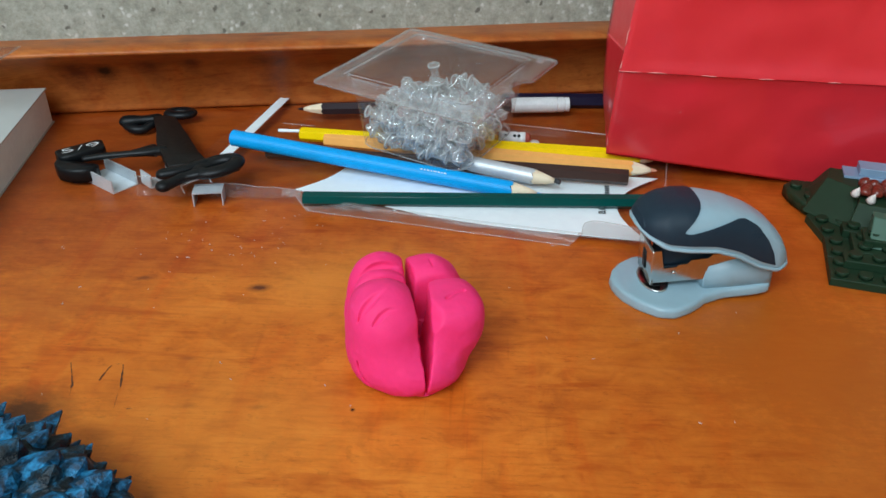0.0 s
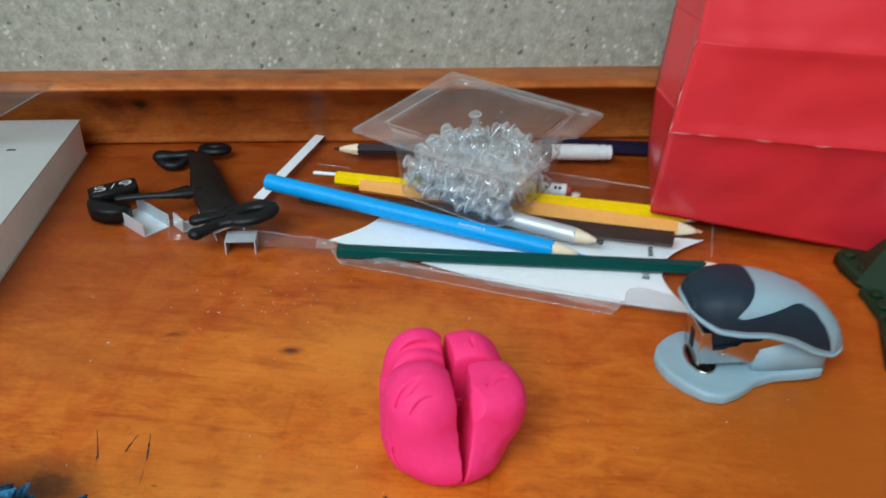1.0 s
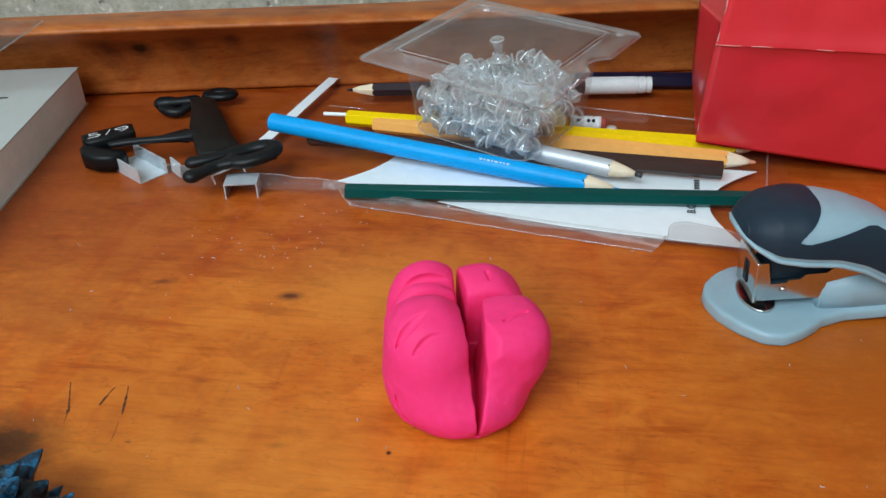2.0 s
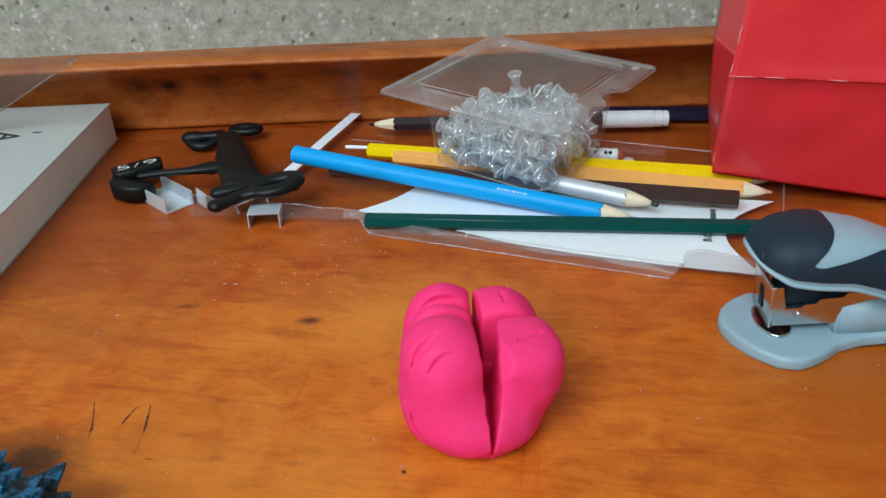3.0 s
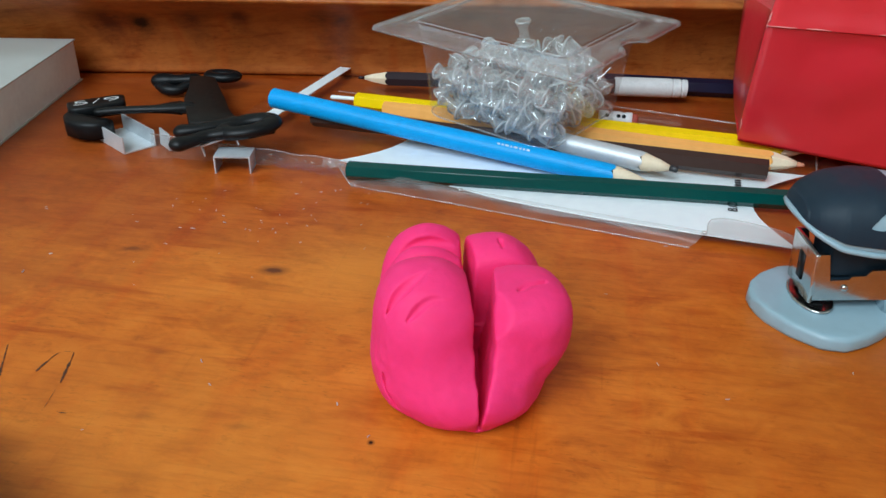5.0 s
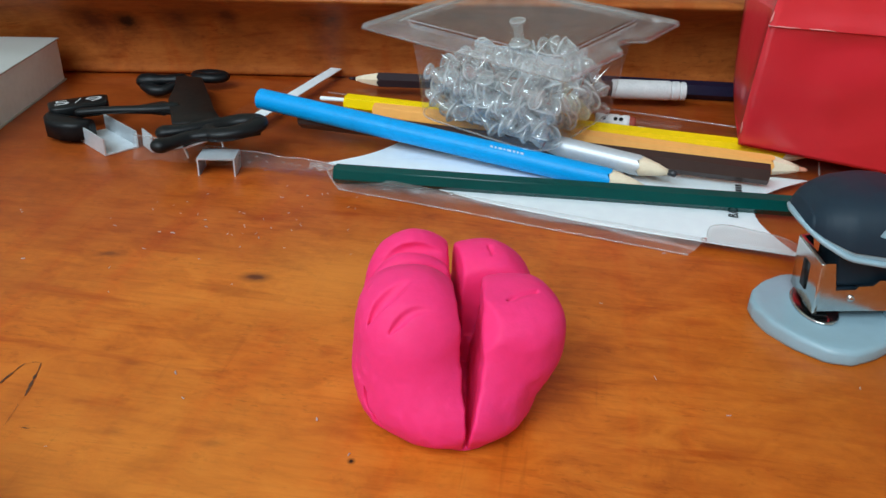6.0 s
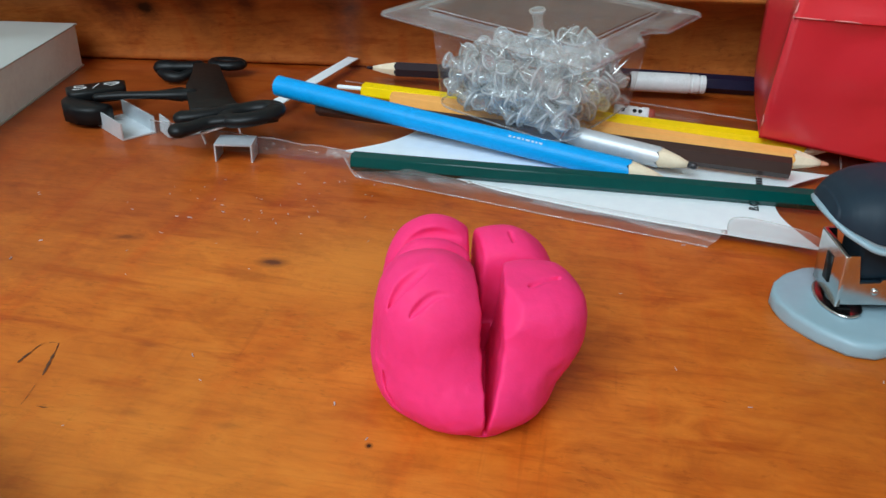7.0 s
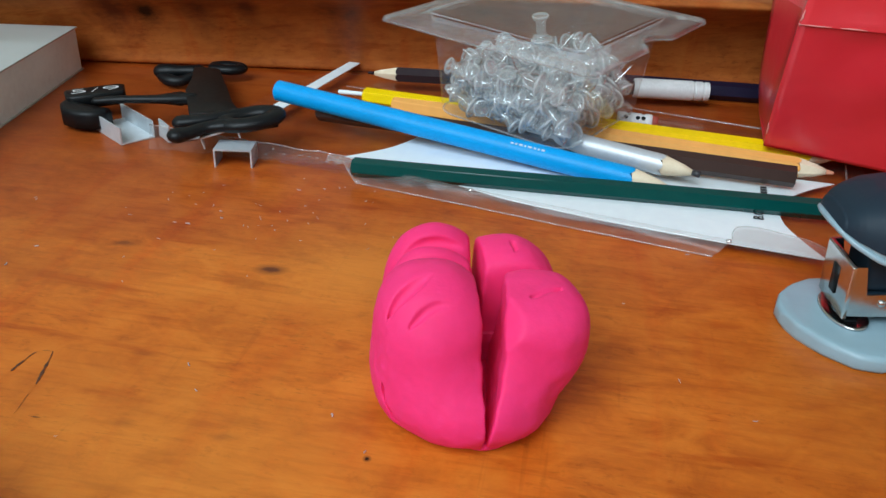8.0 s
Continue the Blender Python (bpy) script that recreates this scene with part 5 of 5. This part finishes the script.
def film():
    ob = thing("clear_sleeve", "clear plastic sleeve with a blue printed card lying on the book", "packaging")
    a, b, c, d = Vector((-0.1840, 0.3545, 0.0538)), Vector((-0.2465, 0.3520, 0.0192)), Vector((-0.3350, 0.3300, 0.0210)), Vector((-0.2950, 0.3150, 0.0580))

    def fn(u, v):
        p = a.lerp(b, u).lerp(d.lerp(c, u), v)
        p.z += 0.003 * math.sin(3 * v) * (1 - u) + 0.001 * noise.noise((u * 4, v * 4, 2))
        return p

    thick(part("film", sheet(fn, 16, 16), M_SLEEVE, ob), 0.0003)
    thick(part("printed_card", sheet(lambda u, v: fn(0.58 + 0.38 * u, 0.08 + 0.5 * v) + Vector((0, 0.001, -0.001)), 10, 10), M_BLUEPRINT, ob, "blue printed card"), 0.0004)
    part("bead", tube([(*a.lerp(b, k / 8), 0.0004) for k in range(9)], 8), M_SKIRT, ob)


film()


# ---- the toy-brick rock ----
M_DKGREEN = mottled("dark_green_toy_plastic", (0.011, 0.032, 0.015), (0.008, 0.024, 0.011), 60, 0.5, 0.06, 0.03, spec=0.25)
M_TEAL = mottled("sand_green_toy_plastic", (0.050, 0.115, 0.080), (0.042, 0.10, 0.066), 60, 0.5, 0.06, 0.03, spec=0.25)
M_MAROON = mottled("maroon_toy_plastic", (0.16, 0.022, 0.012), (0.12, 0.017, 0.01), 80, 0.3, 0.06, 0.03)
M_SANDBLUE = mottled("sand_blue_toy_plastic", (0.20, 0.30, 0.42), (0.17, 0.26, 0.37), 60, 0.35, 0.06, 0.03)
M_PALE = mottled("pale_toy_plastic", (0.7, 0.64, 0.6), (0.6, 0.54, 0.5), 80, 0.3)
U = 0.008


def brick_rock():
    ob = thing("toy_brick_rock", "dark green toy-brick rock with studs, slopes and maroon pieces", "toy bricks", at=pose(0.1470, 0.2662, 0, 0, 0, -14.5))
    stud = lathe([(0.0002, 0.0017), (0.0022, 0.0017), (0.0024, 0.0015), (0.0024, 0.0)], 16)
    stud_me = bpy.data.meshes.new("stud")
    stud.to_mesh(stud_me)
    stud.free()
    stud_me.materials.append(M_DKGREEN)
    for p in stud_me.polygons:
        p.use_smooth = len(p.vertices) == 4 and abs(p.normal.z) < 0.9

    def plate(i, j, w, d, z, h=0.0032, material=M_DKGREEN, studs=True, skip=()):
        pl = part("plate", box(i * U + 0.0001, j * U + 0.0001, z, (i + w) * U - 0.0001, (j + d) * U - 0.0001, z + h, 0.0002, 1), material, ob, smooth=False)
        if studs:
            for a in range(int(w)):
                for b in range(int(d)):
                    if (i + a, j + b) not in skip:
                        s = new("stud", stud_me)
                        s.parent = pl
                        s.location = ((i + a + 0.5) * U, (j + b + 0.5) * U, z + h)
        return pl

    def slope(pts, z0, top, z1, material=M_DKGREEN):
        rings = [[(x * U, y * U, z0) for x, y in pts], [(x * U, y * U, z1) for x, y in top]]
        bm = loft(rings)
        bmesh.ops.bevel(bm, geom=list(bm.edges), offset=0.0003, segments=1, affect="EDGES")
        part("slope_piece", bm, material, ob, smooth=False)

    h = 0.0032

    def loose_stud(x, y, z):
        t = new("stud", stud_me)
        t.parent = ob
        t.location = (x * U, y * U, z)

    # lowest layer with its stepped outline
    plate(0, 0, 4, 2, 0)
    plate(4, 0, 5, 2, 0)
    plate(0, 2, 4, 2, 0)
    plate(4, 2, 5, 6, 0, studs=False)
    wedge = prism([(0.0, 4 * U), (4 * U, 4 * U), (4 * U, 8 * U), (0.5 * U, 8 * U), (-0.7 * U, 6.0 * U)], 0, h, 0.0002, 1)
    part("wedge_plate", wedge, M_DKGREEN, ob, smooth=False)
    for x, y in ((0.2, 4.6), (0.0, 5.6), (1.1, 4.6), (0.9, 5.6), (-0.1, 6.5)):
        loose_stud(x, y, h)
    arm = prism([(-1.75 * U, 8.75 * U), (-1.5 * U, 7.9 * U), (-0.7 * U, 6.6 * U), (0.4 * U, 6.3 * U), (1.2 * U, 8.2 * U), (-0.2 * U, 9.6 * U), (-1.3 * U, 9.5 * U)], 0.0008, 0.0056, 0.0008, 2)
    part("wedge_plate", arm, M_DKGREEN, ob)
    for x, y in ((-1.15, 8.6), (-0.5, 7.5), (0.2, 7.0)):
        loose_stud(x, y, 0.0055)
    # second and third layers, set askew like rock
    plate(0.6, 1.1, 3, 1.0, h)
    plate(1.1, 2.1, 3, 2, h)
    plate(4.1, 1.0, 3, 1, h)
    plate(0.8, 4.1, 3, 1, h)
    plate(1.5, 2.6, 2, 1.4, 2 * h, studs=False)
    loose_stud(2.0, 3.2, 3 * h)
    loose_stud(3.0, 3.0, 3 * h)
    # sloping rock faces
    slope([(-0.9, 6.4), (1.6, 4.6), (2.6, 7.4), (0.2, 9.4), (-0.9, 8.6)], h, [(0.1, 7.7), (1.2, 6.9), (2.4, 7.3), (1.6, 9.0), (0.3, 9.0)], 0.0150)
    slope([(0.9, 4.2), (3.2, 3.9), (4.0, 6.8), (1.6, 7.2)], h, [(1.4, 5.5), (3.0, 5.2), (3.7, 6.6), (1.7, 6.9)], 0.0138)
    slope([(2.8, 4.2), (5.6, 3.8), (6.2, 6.6), (3.6, 7.0)], h, [(3.0, 5.2), (5.4, 5.0), (5.9, 6.4), (3.6, 6.7)], 0.0138)
    slope([(1.75, 2.6), (2.75, 2.5), (2.8, 3.9), (1.8, 4.0)], 2 * h, [(1.78, 3.4), (2.78, 3.3), (2.8, 3.95), (1.8, 4.05)], 0.0165, M_TEAL)
    slope([(3.2, 1.6), (5.9, 1.4), (6.1, 3.6), (3.4, 3.8)], 2 * h, [(3.3, 2.9), (6.0, 2.7), (6.1, 3.7), (3.4, 3.9)], 0.0155, M_TEAL)
    part("support_brick", box(1.0 * U, 6.8 * U, 0, 5.2 * U, 9.2 * U, 0.0128), M_DKGREEN, ob, smooth=False)
    plate(0.9, 7.9, 3, 1.3, 0.0128, h, M_SANDBLUE, studs=False)
    plate(1.6, 8.1, 3, 1.1, 0.0160, h, M_SANDBLUE, studs=False)
    rng = random.Random(8)
    for k in range(15):
        x, y = 1.75 + 0.55 * (k % 5) + rng.uniform(-0.12, 0.12), 5.9 + 0.62 * (k // 5) + rng.uniform(-0.15, 0.15)
        bm = lathe([(0.0002, 0.0), (0.0021, 0.0), (0.0027, 0.0008), (0.0024, 0.0022), (0.0013, 0.0034), (0.0002, 0.0038)], 8)
        q = part("leaf_piece", bm, M_MAROON, ob, "maroon moulded piece")
        q.matrix_local = pose(x * U, y * U, 0.0150, rng.uniform(-30, 30), rng.uniform(-30, 30), rng.uniform(0, 90))
    for x, y in ((1.25, 6.0), (1.9, 5.45)):
        bm = lathe([(0.0019, 0.0), (0.0016, 0.0012), (0.0002, 0.0042)], 8)
        part("cone_piece", bm, M_PALE, ob, "pale moulded cone").matrix_local = pose(x * U, y * U, 0.0150, 20, 10, 0)


brick_rock()


# ---- the blue spiny toy ----
def spiny_skin(name, low, mid, high, cut):
    """Black rubbery plastic with blue dry-brushed over it."""
    m, tree, b = shader(name, mid, 0.42, 0.0, spec=0.3)
    vec = coords(tree)
    big, small = noise_of(tree, vec, 170, 5, 0.72), noise_of(tree, vec, 1100, 3)
    col = ramp(tree, big, ((cut - 0.07, low), (cut, mid), (cut + 0.09, high)))
    tree.links.new(mixed(tree, col, ramp(tree, small, ((0.3, (0.6,) * 3), (0.7, (1.3,) * 3))), 0.7, "MULTIPLY"), b.inputs["Base Color"])
    bumped(tree, b, mixed(tree, big, small, 0.5), 0.7, 0.0012)
    return m


M_SPINE = spiny_skin("blue_painted_spikes", (0.003, 0.020, 0.038), (0.007, 0.085, 0.185), (0.022, 0.22, 0.43), 0.49)
M_HIDE = spiny_skin("dark_scaly_hide", (0.003, 0.008, 0.012), (0.006, 0.030, 0.050), (0.012, 0.11, 0.22), 0.52)


def spiny_toy():
    """A scaly tail with rows of spikes and low scutes."""
    rng = random.Random(11)
    path = smooth_path([(-0.1678, 0.1691, 0.0083, 0.0136), (-0.1328, 0.1631, 0.0088, 0.0139), (-0.1108, 0.1556, 0.0086, 0.0137), (-0.0938, 0.1491, 0.0088, 0.0141), (-0.0773, 0.1401, 0.0084, 0.0133), (-0.0613, 0.1266, 0.0076, 0.0117), (-0.0488, 0.1111, 0.0068, 0.0098), (-0.0428, 0.0961, 0.0058, 0.0070), (-0.0418, 0.0831, 0.0046, 0.0047)], 8)
    bm = tube(path, 32, 0.8)
    for v in bm.verts:
        n = noise.noise(v.co * 140) * 0.0020 + noise.noise(v.co * 320) * 0.0011
        v.co += Vector((n, n * 0.6, n))
        v.co.z = max(v.co.z, 0.0)
    ob = thing("spiny_toy", "metallic blue and black spiny toy reptile tail lying on the desk", "toy")
    sharp(part("tail", bm, M_HIDE, ob, smooth=False), 30)

    def spike(base, tip, r, axis, bend=0.25, flat=0.7, skin=M_SPINE):
        """A curved, ridged thorn."""
        base, tip = Vector(base), Vector(tip)
        up = (tip - base).normalized()
        across = axis.cross(up).normalized()
        n, L = 7, (tip - base).length
        phase = rng.uniform(0, 1)
        rings = []
        for rad, h in ((1.15, 0.0), (0.88, 0.2), (0.62, 0.48), (0.36, 0.76), (0.06, 1.0)):
            c = base + up * (L * h) + Vector((bend * L * h * h, 0, 0.12 * L * h * h))
            rings.append([c + axis * (r * rad * rng.uniform(0.85, 1.15) * math.cos(2 * math.pi * (k + phase) / n)) + across * (flat * r * rad * rng.uniform(0.85, 1.15) * math.sin(2 * math.pi * (k + phase) / n)) for k in range(n)])
        sharp(part("spike", loft(rings), skin, ob, smooth=False), 30)

    # the outer row of long thorns
    for x, y, z, s in ((-0.1235, 0.1770, 0.0140, 1.0), (-0.1068, 0.1713, 0.0150, 1.0), (-0.0913, 0.1697, 0.0142, 1.2), (-0.0845, 0.1648, 0.0090, 0.7), (-0.0792, 0.1606, 0.0120, 0.95), (-0.0715, 0.1560, 0.0080, 0.7), (-0.0666, 0.1529, 0.0092, 0.9), (-0.0560, 0.1420, 0.0085, 0.9), (-0.0450, 0.1270, 0.0075, 0.8), (-0.0370, 0.1110, 0.0062, 0.7)):
        tip = Vector((x, y, z))
        spike(tip + Vector((-0.0026, -0.0052, -0.0036)) * s, tip, 0.0042 * s, Vector((0.85, -0.5, 0)).normalized())
    # rows of low scutes over the back
    for i in range(1, len(path) - 5, 3):
        c, r = Vector(path[i, :3]), path[i, 3]
        d = Vector(path[i + 1, :3] - path[i - 1, :3]).normalized()
        side = Vector((-d.y, d.x, 0))
        side = -side if side.y < 0 else side
        for ang, size in ((18, 0.9), (46, 1.1), (76, 1.2), (106, 1.2), (136, 1.1), (162, 0.9)):
            a = radians(ang + (14 if i % 2 else 0) + rng.uniform(-8, 8))
            out = side * math.cos(a) + Vector((0, 0, math.sin(a)))
            base = c + d * rng.uniform(-0.002, 0.002) + side * (r * 0.98 * math.cos(a)) + Vector((0, 0, r * 0.78 * math.sin(a)))
            lean = (out + d * rng.uniform(0.3, 0.8) + side * 0.3).normalized()
            size *= rng.uniform(0.8, 1.2)
            spike(base - lean * 0.0030, base + lean * (0.0034 * size), 0.0058 * size, d, 0.15, 0.8, M_SPINE if rng.random() < 0.55 else M_HIDE)
    return ob


spiny_toy()


# ---- small bits ----
M_PALEMETAL = mottled("bright_ferrule_metal", (0.8, 0.81, 0.82), (0.66, 0.67, 0.68), 200, 0.4, 0.1, 0.1)


def loose_ferrule():
    ob = thing("metal_ferrule", "small silvery crimped pencil ferrule with dimples", "ferrule", at=along((0.0278, 0.3762, 0.0072), (0.0405, 0.3755, 0.0072)))
    rings = [[(x, r * math.cos(a), r * math.sin(a)) for a in (2 * math.pi * i / 24 for i in range(24))] for x, r in ((0, 0.0028), (0.0003, 0.0031), (0.003, 0.0031), (0.0034, 0.0028), (0.0044, 0.0028), (0.0048, 0.0031), (0.0085, 0.0031), (0.0089, 0.0028), (0.0098, 0.0028), (0.0102, 0.0031), (0.0124, 0.0031), (0.0127, 0.0027))]
    part("sleeve", loft(rings), M_PALEMETAL, ob)
    for x in (0.0032, 0.0075, 0.0095):
        part("dimple", lathe([(0.0008, 0.0), (0.0007, 0.0002), (0.0001, 0.0002)], 10), M_BLACK, ob).matrix_local = pose(x, -0.0022, 0.0022, 45, 0, 0)
    part("eraser", loft([[(x, r * math.cos(a), r * math.sin(a)) for a in (2 * math.pi * i / 20 for i in range(20))] for x, r in ((0.0120, 0.0027), (0.0142, 0.0027), (0.0149, 0.0022), (0.0150, 0.0003))]), M_ERASER, ob, "worn reddish eraser stub")
    disc = part("pale_disc", lathe([(0.0001, 0.0), (0.0021, 0.0), (0.0024, 0.0005), (0.0021, 0.0010), (0.0001, 0.0011)], 20), M_PALE)
    disc.matrix_world = pose(0.0448, 0.3752, 0.0050)
    tagged(disc, "small pale plastic disc beside the pencils", "disc")
    stick = part("cotton_stick", tube([(-0.0785, 0.3772, 0.0075, 0.0009), (-0.0655, 0.3762, 0.0078, 0.0008)], 8), M_PAPER)
    tagged(stick, "thin white stick lying beside the yellow pencil", "stick")


loose_ferrule()


def ink_marks():
    ob = thing("ink_strokes", "dark pen strokes drawn on the desk varnish", "ink mark")
    strokes = (
        ((-0.1073, 0.2072, 0.00020), (-0.1059, 0.2044, 0.00028), (-0.1045, 0.2016, 0.00024), (-0.1027, 0.1978, 0.00036)),
        ((-0.1026, 0.1980, 0.00040), (-0.1022, 0.1967, 0.00104), (-0.1019, 0.1953, 0.00040)),
        ((-0.1018, 0.1951, 0.00010), (-0.1012, 0.1930, 0.00010), (-0.1008, 0.1915, 0.00004)),
        ((-0.0948, 0.1992, 0.00024), (-0.0948, 0.2007, 0.00080), (-0.0947, 0.2019, 0.00096), (-0.0945, 0.2031, 0.00032)),
        ((-0.0945, 0.2031, 0.00024), (-0.0943, 0.2053, 0.00032), (-0.0937, 0.2068, 0.00012)),
        ((-0.0928, 0.2072, 0.00010), (-0.0918, 0.2075, 0.00012), (-0.0905, 0.2073, 0.00012)),
        ((-0.0906, 0.2075, 0.00016), (-0.0896, 0.2047, 0.00024), (-0.0890, 0.2025, 0.00056), (-0.0880, 0.1992, 0.00060), (-0.0872, 0.1965, 0.00020)),
        ((-0.0869, 0.1940, 0.00005), (-0.0864, 0.1917, 0.00010), (-0.0859, 0.1890, 0.00010), (-0.0857, 0.1872, 0.00005)),
        ((-0.0826, 0.1875, 0.00008), (-0.0812, 0.1874, 0.00022), (-0.0800, 0.1876, 0.00008)),
    )
    for st in strokes:
        pts = smooth_path([(x, y, w, 0) for x, y, w in st], 4)
        bm = bmesh.new()
        prev = None
        for i, (x, y, w, _) in enumerate(pts):
            a, b = pts[max(0, i - 1)], pts[min(len(pts) - 1, i + 1)]
            d = Vector((b[0] - a[0], b[1] - a[1])).normalized()
            w = w * 0.62 * (0.75 + 0.9 * noise.noise((x * 900, y * 900, 0)))
            cur = [bm.verts.new((x - d.y * w * k, y + d.x * w * k, 0.00012)) for k in (-1, 1)]
            if prev:
                bm.faces.new((prev[0], prev[1], cur[1], cur[0]))
            prev = cur
        part("stroke", bm, M_INK, ob, smooth=False)


ink_marks()


def crumbs():
    """Rubber crumbs and shavings strewn over the desk."""
    rng = random.Random(21)
    bm = bmesh.new()
    spots = [(-0.0906, 0.271), (-0.072, 0.279), (-0.0655, 0.2735), (-0.0684, 0.3012), (-0.0437, 0.298), (0.002, 0.2792), (-0.1228, 0.2488), (-0.1245, 0.2385), (-0.0942, 0.2608), (-0.0602, 0.2099), (-0.083, 0.2769), (-0.0727, 0.2803), (-0.0642, 0.28), (-0.0567, 0.3058), (-0.0453, 0.3061), (0.0487, 0.288), (0.0432, 0.2288), (0.0953, 0.192), (-0.0163, 0.1924), (-0.0255, 0.2010)]
    spots += [(rng.gauss(-0.078, 0.022), rng.gauss(0.284, 0.015)) for _ in range(34)] + [(rng.uniform(-0.16, 0.12), rng.uniform(0.17, 0.30)) for _ in range(16)]
    for k, (x, y) in enumerate(spots):
        if (x + 0.002) ** 2 + (y - 0.2185) ** 2 < 0.027**2:
            continue
        L, a, r = rng.uniform(0.0002, 0.0007) * (1.2 if k < 20 else 0.8), rng.uniform(0, 6.28), rng.uniform(0.00006, 0.00013) * (1.3 if k < 20 else 1.0)
        bend = rng.uniform(-0.4, 0.4) * L
        pts = [(x + math.cos(a) * L * t - math.sin(a) * bend * (1 - t * t), y + math.sin(a) * L * t + math.cos(a) * bend * (1 - t * t), r + 0.00005, r) for t in (-1, -0.5, 0, 0.5, 1)]
        tube(pts, 6, 1.0, round_ends=False, bm=bm)
    ob = part("eraser_crumbs", bm, M_CRUMB)
    tagged(ob, "pale and violet rubber crumbs strewn on the desk", "crumbs", kind="stuff")


crumbs()
